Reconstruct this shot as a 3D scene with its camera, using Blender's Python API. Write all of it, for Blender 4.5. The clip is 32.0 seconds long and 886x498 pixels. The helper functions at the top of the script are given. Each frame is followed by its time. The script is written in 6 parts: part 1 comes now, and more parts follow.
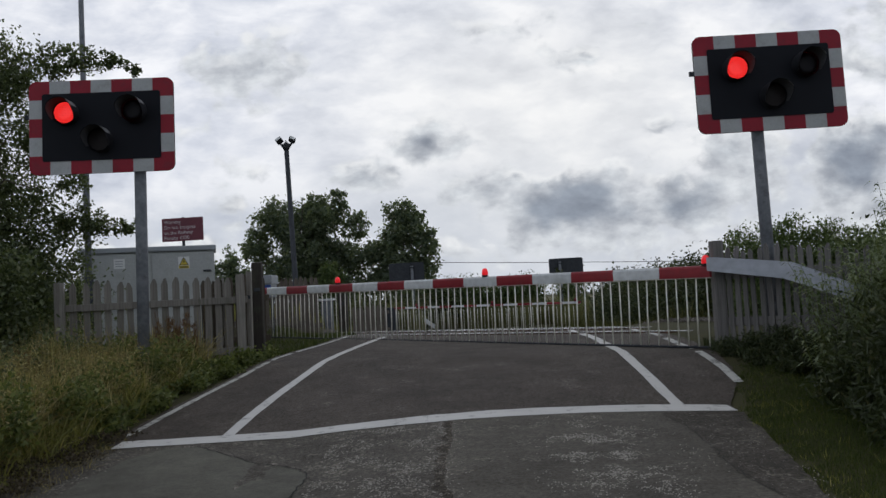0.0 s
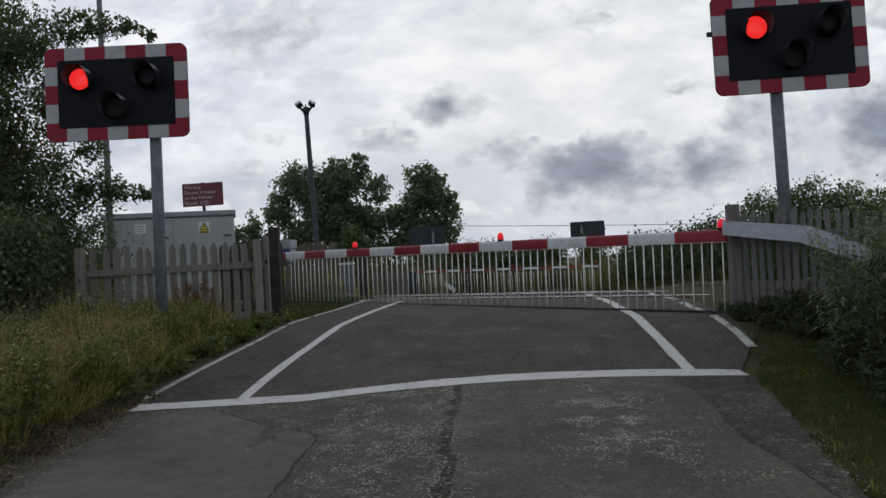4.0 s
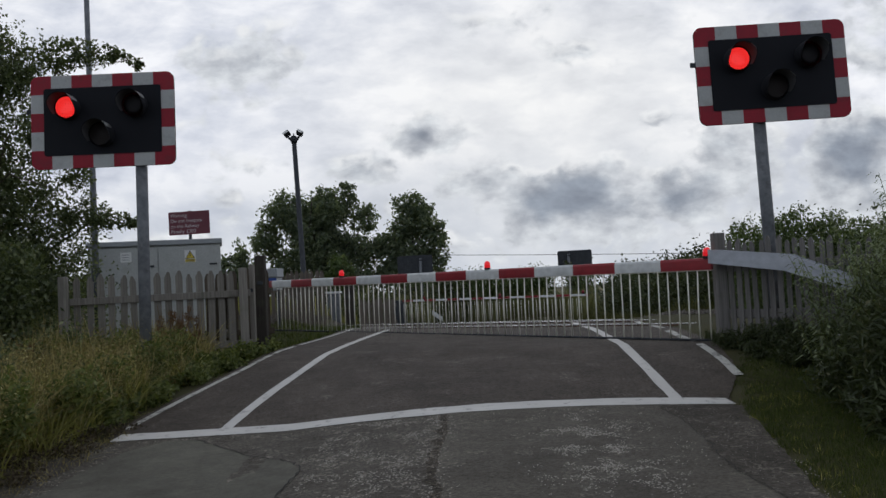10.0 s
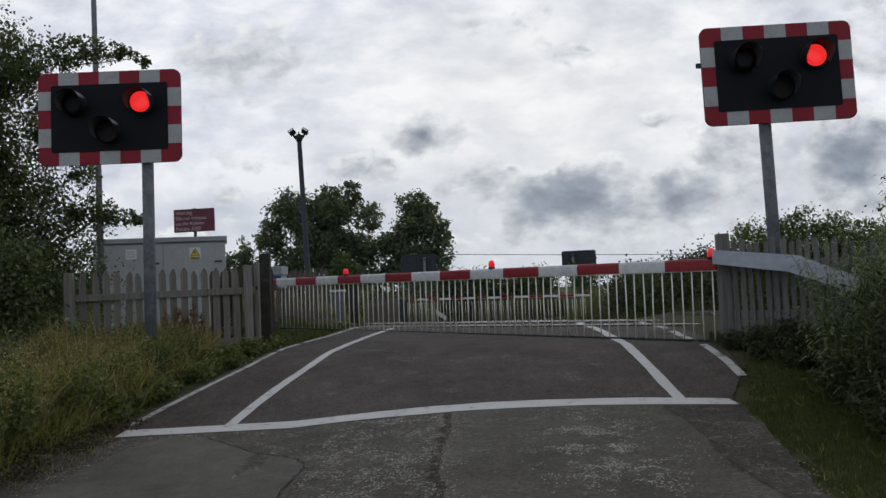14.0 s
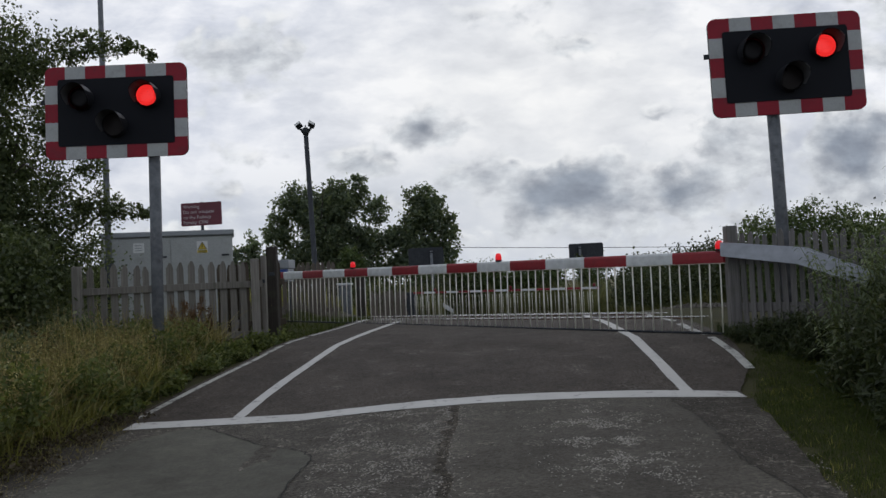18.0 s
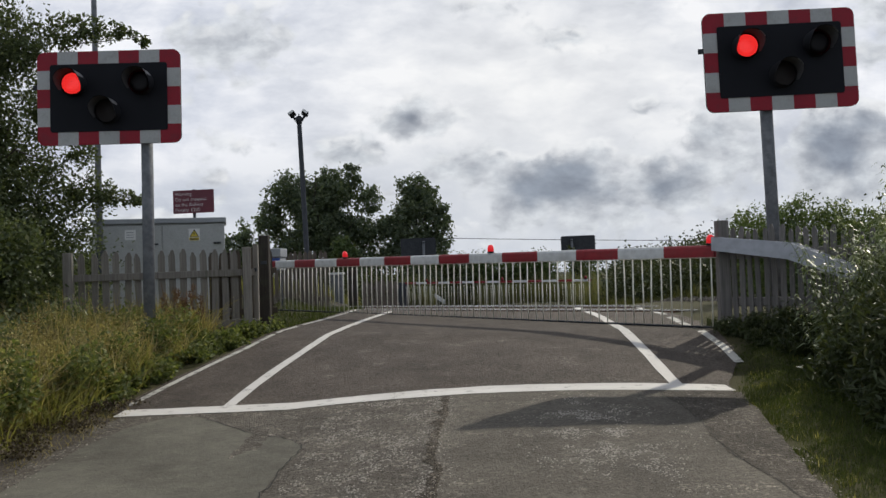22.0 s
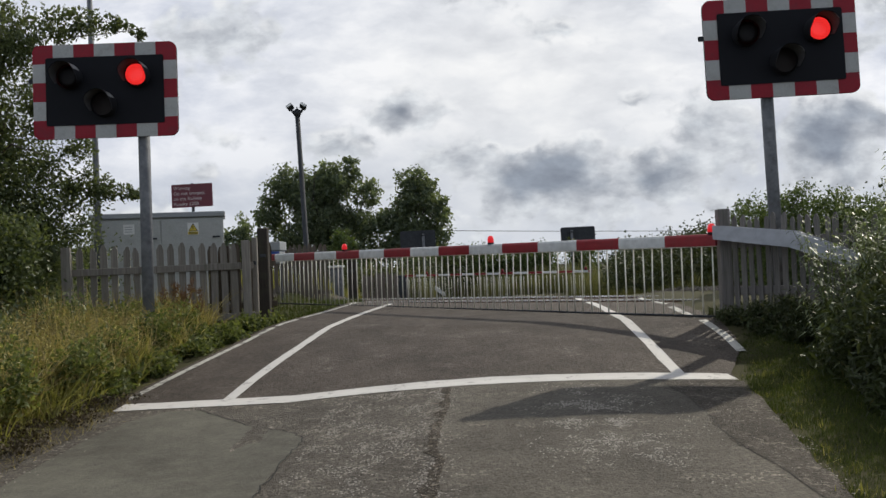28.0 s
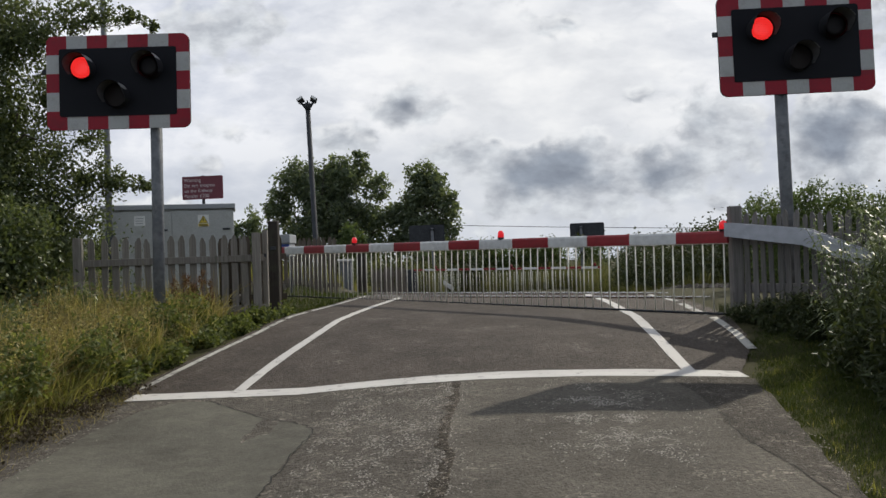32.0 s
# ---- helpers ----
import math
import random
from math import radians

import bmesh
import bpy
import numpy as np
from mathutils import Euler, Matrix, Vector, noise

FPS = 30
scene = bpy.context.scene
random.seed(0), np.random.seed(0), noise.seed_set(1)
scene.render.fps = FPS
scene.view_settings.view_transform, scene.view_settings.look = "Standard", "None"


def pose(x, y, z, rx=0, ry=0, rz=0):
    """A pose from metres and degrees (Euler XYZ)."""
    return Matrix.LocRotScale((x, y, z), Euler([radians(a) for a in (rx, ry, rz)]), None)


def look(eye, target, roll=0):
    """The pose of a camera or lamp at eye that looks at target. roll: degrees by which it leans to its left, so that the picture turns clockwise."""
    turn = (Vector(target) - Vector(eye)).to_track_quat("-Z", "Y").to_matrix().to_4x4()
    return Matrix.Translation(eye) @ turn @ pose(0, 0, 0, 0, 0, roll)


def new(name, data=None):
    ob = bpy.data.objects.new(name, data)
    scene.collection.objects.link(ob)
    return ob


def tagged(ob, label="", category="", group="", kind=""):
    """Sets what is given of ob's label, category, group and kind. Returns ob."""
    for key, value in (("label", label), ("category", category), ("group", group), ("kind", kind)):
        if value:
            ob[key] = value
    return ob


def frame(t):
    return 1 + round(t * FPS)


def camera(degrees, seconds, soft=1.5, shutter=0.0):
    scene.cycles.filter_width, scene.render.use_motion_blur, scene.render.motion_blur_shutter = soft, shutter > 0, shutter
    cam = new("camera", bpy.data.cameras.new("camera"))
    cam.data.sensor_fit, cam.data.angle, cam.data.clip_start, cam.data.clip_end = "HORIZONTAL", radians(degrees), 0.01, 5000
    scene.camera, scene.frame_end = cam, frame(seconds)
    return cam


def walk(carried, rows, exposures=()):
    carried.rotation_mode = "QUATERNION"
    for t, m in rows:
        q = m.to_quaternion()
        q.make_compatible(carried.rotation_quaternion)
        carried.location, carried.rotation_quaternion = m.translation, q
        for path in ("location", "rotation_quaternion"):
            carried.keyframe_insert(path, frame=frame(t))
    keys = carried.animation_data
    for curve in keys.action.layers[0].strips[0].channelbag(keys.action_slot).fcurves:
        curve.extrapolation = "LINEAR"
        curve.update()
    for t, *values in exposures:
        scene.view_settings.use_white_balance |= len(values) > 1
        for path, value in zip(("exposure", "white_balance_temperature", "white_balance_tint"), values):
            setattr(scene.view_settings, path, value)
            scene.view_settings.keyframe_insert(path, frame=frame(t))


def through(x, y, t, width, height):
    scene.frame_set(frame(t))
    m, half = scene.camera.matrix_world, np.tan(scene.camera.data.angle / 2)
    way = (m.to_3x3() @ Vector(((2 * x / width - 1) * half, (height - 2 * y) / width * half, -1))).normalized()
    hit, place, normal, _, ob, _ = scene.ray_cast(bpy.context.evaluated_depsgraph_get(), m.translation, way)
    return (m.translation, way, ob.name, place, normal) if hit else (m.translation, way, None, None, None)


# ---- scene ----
cam = camera(57.2, 32.0)
PATH = [
    (0, (-0.115, -0.012, 1.258), (-0.081, 1.984, 1.382), -3.2),
    (0.5, (-0.06, -0.015, 1.266), (-0.037, 1.98, 1.392), -2.8),
    (1, (-0.005, -0.025, 1.258), (-0.017, 1.971, 1.373), -2.9),
    (1.5, (-0.005, -0.027, 1.254), (-0.04, 1.97, 1.363), -3.2),
    (2, (-0.019, -0.009, 1.249), (-0.067, 1.987, 1.356), -3.3),
    (2.5, (-0.012, -0.005, 1.244), (-0.048, 1.992, 1.339), -3.0),
    (4.5, (-0.009, -0.025, 1.273), (-0.027, 1.975, 1.303), -3.6),
    (5, (0.003, -0.033, 1.27), (0.015, 1.967, 1.307), -3.7),
    (5.5, (0.005, -0.03, 1.262), (0.052, 1.969, 1.324), -3.6),
    (6, (-0.001, -0.024, 1.26), (0.041, 1.974, 1.342), -3.5),
    (6.5, (-0.004, -0.011, 1.259), (0.025, 1.986, 1.359), -3.4),
    (7, (-0.006, -0.01, 1.255), (0.011, 1.987, 1.368), -3.3),
    (7.5, (-0.005, -0.012, 1.258), (0.011, 1.984, 1.375), -3.2),
    (8, (0.007, -0.012, 1.257), (0.023, 1.985, 1.369), -3.1),
    (8.5, (-0.002, -0.001, 1.248), (0.007, 1.997, 1.348), -3.0),
    (9, (0.0, 0.0, 1.25), (0.005, 1.998, 1.348), -3.0),
    (9.5, (0.001, -0.004, 1.255), (0.001, 1.993, 1.358), -3.2),
    (10, (0.003, -0.005, 1.258), (0.009, 1.992, 1.365), -3.3),
    (10.5, (0.008, -0.01, 1.257), (0.034, 1.987, 1.366), -3.3),
    (11, (0.008, -0.013, 1.256), (0.047, 1.984, 1.361), -3.3),
    (11.5, (0.005, -0.012, 1.255), (0.055, 1.985, 1.354), -3.3),
    (12, (0.004, -0.004, 1.249), (0.055, 1.993, 1.341), -3.3),
    (12.5, (0.007, -0.008, 1.251), (0.057, 1.99, 1.334), -3.3),
    (13, (0.004, -0.007, 1.25), (0.05, 1.991, 1.333), -3.3),
    (13.5, (0.005, -0.013, 1.257), (0.031, 1.984, 1.352), -3.1),
    (14, (-0.003, -0.022, 1.252), (-0.007, 1.976, 1.358), -2.9),
    (14.5, (-0.012, -0.027, 1.252), (-0.034, 1.97, 1.354), -2.8),
    (16.5, (-0.005, -0.016, 1.249), (-0.035, 1.981, 1.354), -3.0),
    (17, (-0.001, -0.008, 1.248), (-0.032, 1.99, 1.344), -3.0),
    (17.5, (-0.004, -0.009, 1.249), (-0.03, 1.989, 1.34), -3.0),
    (18, (0.0, -0.008, 1.25), (-0.022, 1.99, 1.34), -3.0),
    (18.5, (-0.004, -0.012, 1.251), (-0.02, 1.986, 1.343), -3.0),
    (19, (-0.001, -0.015, 1.248), (-0.01, 1.982, 1.346), -2.7),
    (19.5, (-0.005, -0.009, 1.245), (-0.004, 1.988, 1.346), -2.5),
    (20, (-0.002, -0.01, 1.246), (-0.001, 1.988, 1.346), -2.5),
    (20.5, (-0.002, -0.012, 1.247), (-0.001, 1.985, 1.35), -2.5),
    (21, (-0.004, -0.015, 1.248), (-0.006, 1.982, 1.353), -2.5),
    (21.5, (-0.001, -0.01, 1.251), (-0.006, 1.987, 1.348), -2.6),
    (22, (-0.001, -0.023, 1.253), (-0.005, 1.976, 1.319), -2.3),
    (22.5, (-0.007, -0.016, 1.253), (-0.026, 1.984, 1.289), -2.2),
    (23, (-0.003, -0.028, 1.257), (-0.019, 1.972, 1.302), -2.3),
    (23.5, (-0.007, -0.02, 1.255), (-0.013, 1.979, 1.321), -2.3),
    (24, (-0.005, -0.011, 1.252), (-0.009, 1.987, 1.33), -2.6),
    (24.5, (-0.003, 0.008, 1.246), (0.006, 2.007, 1.306), -2.6),
    (25, (-0.004, 0.016, 1.241), (0.009, 2.015, 1.283), -2.4),
    (25.5, (-0.006, 0.012, 1.244), (0.0, 2.012, 1.292), -2.3),
    (27.5, (-0.005, 0.014, 1.241), (-0.008, 2.013, 1.296), -2.8),
    (28, (-0.004, 0.023, 1.238), (-0.008, 2.022, 1.286), -2.8),
    (28.5, (-0.011, 0.012, 1.241), (-0.017, 2.012, 1.288), -2.5),
    (29, (-0.018, 0.013, 1.237), (-0.028, 2.012, 1.278), -2.5),
    (29.5, (-0.01, 0.017, 1.237), (-0.019, 2.017, 1.261), -2.6),
    (30, (-0.008, 0.029, 1.232), (-0.009, 2.029, 1.237), -2.4),
    (30.5, (-0.011, 0.03, 1.23), (-0.007, 2.03, 1.234), -2.1),
    (31, (-0.02, 0.034, 1.227), (-0.02, 2.034, 1.231), -2.1),
    (31.5, (-0.022, 0.029, 1.229), (-0.03, 2.029, 1.237), -2.2),
    (32, (-0.027, 0.025, 1.234), (-0.052, 2.024, 1.27), -2.2),
]
walk(cam, [(t, look(eye, target, roll)) for t, eye, target, roll in PATH],
     [(0, 0.0), (29.3, 0.0), (29.7, -0.12), (30.0, -0.22), (30.5, -0.10), (31.0, 0.0), (32.0, 0.0)])

# ---- world, sun ----
SUN_AZ, SUN_EL = radians(41.5), radians(40.6)      # to the right of straight ahead; above the horizon
SUN_WAY = Vector((math.sin(SUN_AZ) * math.cos(SUN_EL), math.cos(SUN_AZ) * math.cos(SUN_EL), math.sin(SUN_EL)))


def link(tree, a, b):
    tree.links.new(a, b)


def node(tree, kind, **values):
    n = tree.nodes.new(kind)
    for key, value in values.items():
        if key == "op":
            n.operation = value
        elif key == "blend":
            n.data_type, n.blend_type = "RGBA", value
        else:
            n.inputs[key].default_value = value
    return n


def ramp(tree, source, stops):
    n = tree.nodes.new("ShaderNodeValToRGB")
    while len(n.color_ramp.elements) < len(stops):
        n.color_ramp.elements.new(0.5)
    for e, (at, c) in zip(n.color_ramp.elements, stops):
        e.position, e.color = at, (*c, 1) if len(c) == 3 else c
    link(tree, source, n.inputs[0])
    return n.outputs[0]


def mix(tree, fac, a, b, blend="MIX"):
    n = tree.nodes.new("ShaderNodeMix")
    n.data_type, n.blend_type = "RGBA", blend
    for socket, value in ((n.inputs[0], fac), (n.inputs[6], a), (n.inputs[7], b)):
        if isinstance(value, bpy.types.NodeSocket):
            link(tree, value, socket)
        elif isinstance(value, (int, float)):
            socket.default_value = value
        else:
            socket.default_value = (*value, 1)
    return n.outputs[2]


def maths(tree, op, a, b=0.0, clamp=False):
    n = tree.nodes.new("ShaderNodeMath")
    n.operation, n.use_clamp = op, clamp
    for socket, value in zip(n.inputs, (a, b)):
        if isinstance(value, bpy.types.NodeSocket):
            link(tree, value, socket)
        else:
            socket.default_value = value
    return n.outputs[0]


def noise_tex(tree, vector, scale, detail=4.0, rough=0.55, distort=0.0):
    n = tree.nodes.new("ShaderNodeTexNoise")
    n.inputs["Scale"].default_value, n.inputs["Detail"].default_value = scale, detail
    n.inputs["Roughness"].default_value, n.inputs["Distortion"].default_value = rough, distort
    if vector is not None:
        link(tree, vector, n.inputs["Vector"])
    return n.outputs["Fac"]


world = bpy.data.worlds.new("world")
scene.world = world
world.use_nodes = True
wt = world.node_tree
wt.nodes.clear()
sky = wt.nodes.new("ShaderNodeTexSky")
sky.sky_type, sky.sun_disc = "NISHITA", False
sky.sun_elevation, sky.sun_rotation = SUN_EL, SUN_AZ
blue = wt.nodes.new("ShaderNodeVectorMath")
blue.operation = "SCALE"
blue.inputs["Scale"].default_value = 0.07
link(wt, sky.outputs[0], blue.inputs[0])
wco = wt.nodes.new("ShaderNodeTexCoord")
wn = noise_tex(wt, wco.outputs["Generated"], 3.2, 6.0)
cover = maths(wt, "MULTIPLY_ADD", wn, 2.0, clamp=True)
wt.nodes[-1].inputs[2].default_value = -0.25
grey = ramp(wt, noise_tex(wt, wco.outputs["Generated"], 5.0, 5.0), [(0.3, (0.30, 0.325, 0.37)), (0.65, (0.60, 0.63, 0.68))])
bg = wt.nodes.new("ShaderNodeBackground")
link(wt, mix(wt, cover, blue.outputs[0], grey), bg.inputs[0])
bg.inputs[1].default_value = 1.28
wo = wt.nodes.new("ShaderNodeOutputWorld")
link(wt, bg.outputs[0], wo.inputs[0])

sun = new("sun", bpy.data.lights.new("sun", "SUN"))
sun.data.energy, sun.data.angle, sun.data.color = 3.15, radians(0.7), (1.0, 0.925, 0.79)
sun.matrix_world = look(SUN_WAY * 50, (0, 0, 0))


# ---- materials ----
def material(name):
    m = bpy.data.materials.new(name)
    m.use_nodes = True
    t = m.node_tree
    bsdf = t.nodes["Principled BSDF"]
    return m, t, bsdf


def coords(t, kind="Object"):
    return t.nodes.new("ShaderNodeTexCoord").outputs[kind]


def bump(t, bsdf, height, strength=0.3, distance=0.01):
    n = t.nodes.new("ShaderNodeBump")
    n.inputs["Strength"].default_value, n.inputs["Distance"].default_value = strength, distance
    link(t, height, n.inputs["Height"])
    link(t, n.outputs[0], bsdf.inputs["Normal"])


def surface(name, c1, c2, scale=6.0, rough=0.7, metal=0.0, fine=80.0, relief=0.15, dirt=None, gloss=0.5):
    """Two-scale mottled surface: broad patches between c1 and c2, fine grain and relief."""
    m, t, b = material(name)
    co = coords(t)
    broad = noise_tex(t, co, scale, 5.0)
    grain = noise_tex(t, co, fine, 3.0)
    col = ramp(t, broad, [(0.3, c1), (0.7, c2)])
    col = mix(t, 0.35, col, ramp(t, grain, [(0.25, tuple(x * 0.55 for x in c1)), (0.75, tuple(min(1, x * 1.3) for x in c2))]))
    if dirt:
        spots = ramp(t, noise_tex(t, co, scale * 2.3, 8.0, 0.7), [(0.52, (0, 0, 0)), (0.72, (1, 1, 1))])
        col = mix(t, spots, col, dirt)
    link(t, col, b.inputs["Base Color"])
    link(t, maths(t, "MULTIPLY_ADD", grain, 0.25), b.inputs["Roughness"])
    t.nodes[-1].inputs[2].default_value = rough - 0.12
    b.inputs["Metallic"].default_value = metal
    b.inputs["Specular IOR Level"].default_value = gloss
    bump(t, b, grain, relief, 0.004)
    return m


def asphalt(name, c1, c2, stone, stones_at, patch=0.6, coarse=0.40, gloss=0.14, relief=0.6):
    """Asphalt: binder mottled at two scales, with worn spots where pale stones show."""
    m, t, b = material(name)
    co = coords(t)
    broad = noise_tex(t, co, 0.9, 6.0, 0.6)
    mid = noise_tex(t, co, 7.0, 6.0, 0.65)
    v = t.nodes.new("ShaderNodeTexVoronoi")
    v.inputs["Scale"].default_value = 62.0
    link(t, co, v.inputs["Vector"])
    col = ramp(t, broad, [(0.3, c1), (0.7, c2)])
    col = mix(t, 0.45, col, ramp(t, mid, [(0.3, tuple(x * 0.5 for x in c1)), (0.7, tuple(x * 1.45 for x in c2))]))
    col = mix(t, coarse, col, ramp(t, noise_tex(t, co, 38.0, 5.0, 0.7), [(0.32, tuple(x * 0.30 for x in c1)), (0.70, tuple(x * 1.8 for x in c2))]))
    cell = t.nodes.new("ShaderNodeSeparateColor")
    link(t, v.outputs["Color"], cell.inputs[0])
    worn = ramp(t, noise_tex(t, co, patch, 7.0, 0.68), [(stones_at, (0, 0, 0)), (stones_at + 0.10, (1, 1, 1))])
    pick = maths(t, "MULTIPLY", ramp(t, cell.outputs[0], [(0.62, (0, 0, 0)), (0.70, (1, 1, 1))]), maths(t, "MULTIPLY_ADD", worn, 0.75))
    t.nodes[-2].inputs[2].default_value = 0.10
    shade = mix(t, cell.outputs[1], tuple(x * 0.5 for x in stone), stone)
    col = mix(t, pick, col, shade)
    col = mix(t, 1.0, col, ramp(t, noise_tex(t, co, 1.9, 4.0, 0.6), [(0.30, (0.70, 0.69, 0.68)), (0.70, (1.16, 1.16, 1.15))]), "MULTIPLY")
    link(t, col, b.inputs["Base Color"])
    b.inputs["Roughness"].default_value = 0.72
    b.inputs["Specular IOR Level"].default_value = gloss
    h = maths(t, "ADD", maths(t, "MULTIPLY", v.outputs["Distance"], -0.6), maths(t, "MULTIPLY", noise_tex(t, co, 180.0, 2.0), 0.7))
    bump(t, b, maths(t, "ADD", h, maths(t, "MULTIPLY", noise_tex(t, co, 30.0, 4.0, 0.65), 1.3)), relief, 0.010)
    return m


def paint_line(name, col, under, wear=0.56):
    m, t, b = material(name)
    co = coords(t)
    worn = ramp(t, noise_tex(t, co, 9.0, 9.0, 0.75), [(wear, (0, 0, 0)), (wear + 0.10, (1, 1, 1))])
    grime = mix(t, noise_tex(t, co, 2.5, 6.0), tuple(x * 0.72 for x in col), col)
    link(t, mix(t, worn, grime, under), b.inputs["Base Color"])
    b.inputs["Roughness"].default_value = 0.65
    bump(t, b, noise_tex(t, co, 140.0, 3.0), 0.4, 0.003)
    return m


def foliage_mat(name, dark, light, odd, through=0.35, patch=0.5, gloss=0.16, rough=0.62):
    """Leaves: colour varies leaf by leaf and in broad patches; some light passes through."""
    m, t, b = material(name)
    rnd = t.nodes.new("ShaderNodeNewGeometry").outputs["Random Per Island"]
    co = coords(t)
    col = ramp(t, rnd, [(0.0, dark), (0.72, light), (0.9, light), (1.0, odd)])
    col = mix(t, maths(t, "MULTIPLY", noise_tex(t, co, patch, 4.0), 0.6), col, dark)
    link(t, col, b.inputs["Base Color"])
    b.inputs["Roughness"].default_value = rough
    b.inputs["Specular IOR Level"].default_value = gloss
    tr = t.nodes.new("ShaderNodeBsdfTranslucent")
    link(t, mix(t, 1.0, col, (1.0, 1.0, 0.45), "MULTIPLY"), tr.inputs[0])
    ms = t.nodes.new("ShaderNodeMixShader")
    ms.inputs[0].default_value = through
    link(t, b.outputs[0], ms.inputs[1])
    link(t, tr.outputs[0], ms.inputs[2])
    link(t, ms.outputs[0], t.nodes["Material Output"].inputs[0])
    return m


def weathered_wood(name, c1, c2):
    m, t, b = material(name)
    mp = t.nodes.new("ShaderNodeMapping")
    link(t, coords(t), mp.inputs[0])
    mp.inputs["Scale"].default_value = (60, 60, 2.5)
    grain = noise_tex(t, mp.outputs[0], 1.0, 5.0, 0.6)
    rnd = t.nodes.new("ShaderNodeObjectInfo").outputs["Random"]
    base = mix(t, rnd, c1, c2)
    col = mix(t, 0.55, base, ramp(t, grain, [(0.3, tuple(x * 0.5 for x in c1)), (0.75, tuple(x * 1.25 for x in c2))]))
    algae = ramp(t, noise_tex(t, coords(t), 5.0, 5.0), [(0.5, (0, 0, 0)), (0.8, (1, 1, 1))])
    col = mix(t, maths(t, "MULTIPLY", algae, 0.35), col, (0.10, 0.12, 0.07))
    link(t, col, b.inputs["Base Color"])
    b.inputs["Roughness"].default_value = 0.85
    b.inputs["Specular IOR Level"].default_value = 0.2
    bump(t, b, grain, 0.5, 0.004)
    return m


M = {}
M["old_asphalt"] = asphalt("worn_old_asphalt", (0.052, 0.046, 0.038), (0.104, 0.093, 0.077), (0.36, 0.32, 0.275), 0.51, 6.0, 0.66, 0.14, 1.0)
M["patch_l"] = asphalt("smooth_patch_asphalt", (0.086, 0.082, 0.066), (0.116, 0.110, 0.089), (0.22, 0.20, 0.18), 0.74, 0.7, 0.22, 0.16, 0.3)
M["patch_r"] = asphalt("scuffed_patch_asphalt", (0.062, 0.056, 0.046), (0.106, 0.095, 0.078), (0.32, 0.285, 0.24), 0.55, 4.0, 0.48, 0.14, 0.8)
M["new_asphalt"] = asphalt("dark_asphalt", (0.035, 0.0290, 0.0245), (0.086, 0.0710, 0.0600), (0.23, 0.20, 0.17), 0.54, 3.0, 0.55, 0.14, 0.8)
M["seam"] = asphalt("broken_dark_seam", (0.030, 0.025, 0.020), (0.064, 0.055, 0.044), (0.30, 0.26, 0.21), 0.48, 9.0, 0.7, 0.05, 1.0)
M["crack"] = surface("crack_dirt", (0.012, 0.012, 0.011), (0.03, 0.028, 0.024), 20, 0.95)
M["line"] = paint_line("white_road_paint", (0.60, 0.58, 0.55), (0.09, 0.085, 0.08), 0.57)
M["line_worn"] = paint_line("worn_white_road_paint", (0.50, 0.49, 0.45), (0.08, 0.075, 0.07), 0.50)
M["soil"] = surface("roadside_soil_and_moss", (0.036, 0.036, 0.014), (0.062, 0.058, 0.024), 1.6, 0.95, 0, 45, 0.8, (0.045, 0.034, 0.022), 0.2)
M["gravel"] = asphalt("loose_gravel_and_soil", (0.042, 0.037, 0.031), (0.084, 0.074, 0.062), (0.27, 0.24, 0.20), 0.50, 7.0, 0.6, 0.08, 1.0)
M["ballast"] = asphalt("track_ballast", (0.07, 0.062, 0.052), (0.12, 0.105, 0.09), (0.28, 0.26, 0.24), 0.4, 2.0)
M["steel"] = surface("polished_rail_steel", (0.45, 0.44, 0.43), (0.62, 0.61, 0.60), 4, 0.25, 1.0, 60, 0.05)
M["stone"] = surface("pale_chippings", (0.20, 0.183, 0.16), (0.42, 0.385, 0.34), 40, 0.8)
M["rust"] = surface("rusty_rail_side", (0.10, 0.05, 0.03), (0.20, 0.10, 0.06), 9, 0.9)
M["galv"] = surface("galvanised_steel", (0.120, 0.130, 0.146), (0.190, 0.200, 0.216), 7, 0.6, 0.1, 14, 0.08, (0.10, 0.10, 0.107), 0.2)
M["galv_dark"] = surface("dark_weathered_steel", (0.036, 0.040, 0.046), (0.060, 0.064, 0.072), 5, 0.7, 0.0, 20, 0.08, None, 0.1)
M["black"] = surface("matt_black_board", (0.0085, 0.0095, 0.0135), (0.0115, 0.0125, 0.0175), 3, 0.75, 0, 70, 0.04, None, 0.18)
M["hood_black"] = surface("black_hood", (0.030, 0.030, 0.036), (0.042, 0.042, 0.050), 6, 0.85, 0, 70, 0.04, None, 0.08)
M["hood_grey"] = surface("weathered_hood_back", (0.020, 0.021, 0.025), (0.028, 0.029, 0.034), 9, 0.8, 0, 70, 0.04, None, 0.08)
# hood inside coloured lighter than its outside, to offset the shade in it
M["hood_inner"] = surface("lightened_hood_inside", (0.080, 0.080, 0.088), (0.110, 0.110, 0.118), 8, 0.9, 0, 60, 0.04, None, 0.05)
# pale grey stands in for sky light on the hood's upper right side
M["hood_pale"] = surface("sky_lit_hood_side", (0.20, 0.20, 0.205), (0.32, 0.32, 0.325), 9, 0.5, 0, 70, 0.04, None, 0.4)
M["red"] = surface("red_reflective_sheet", (0.225, 0.006, 0.020), (0.295, 0.010, 0.026), 3, 0.5, 0, 120, 0.05, (0.18, 0.016, 0.028), 0.3)
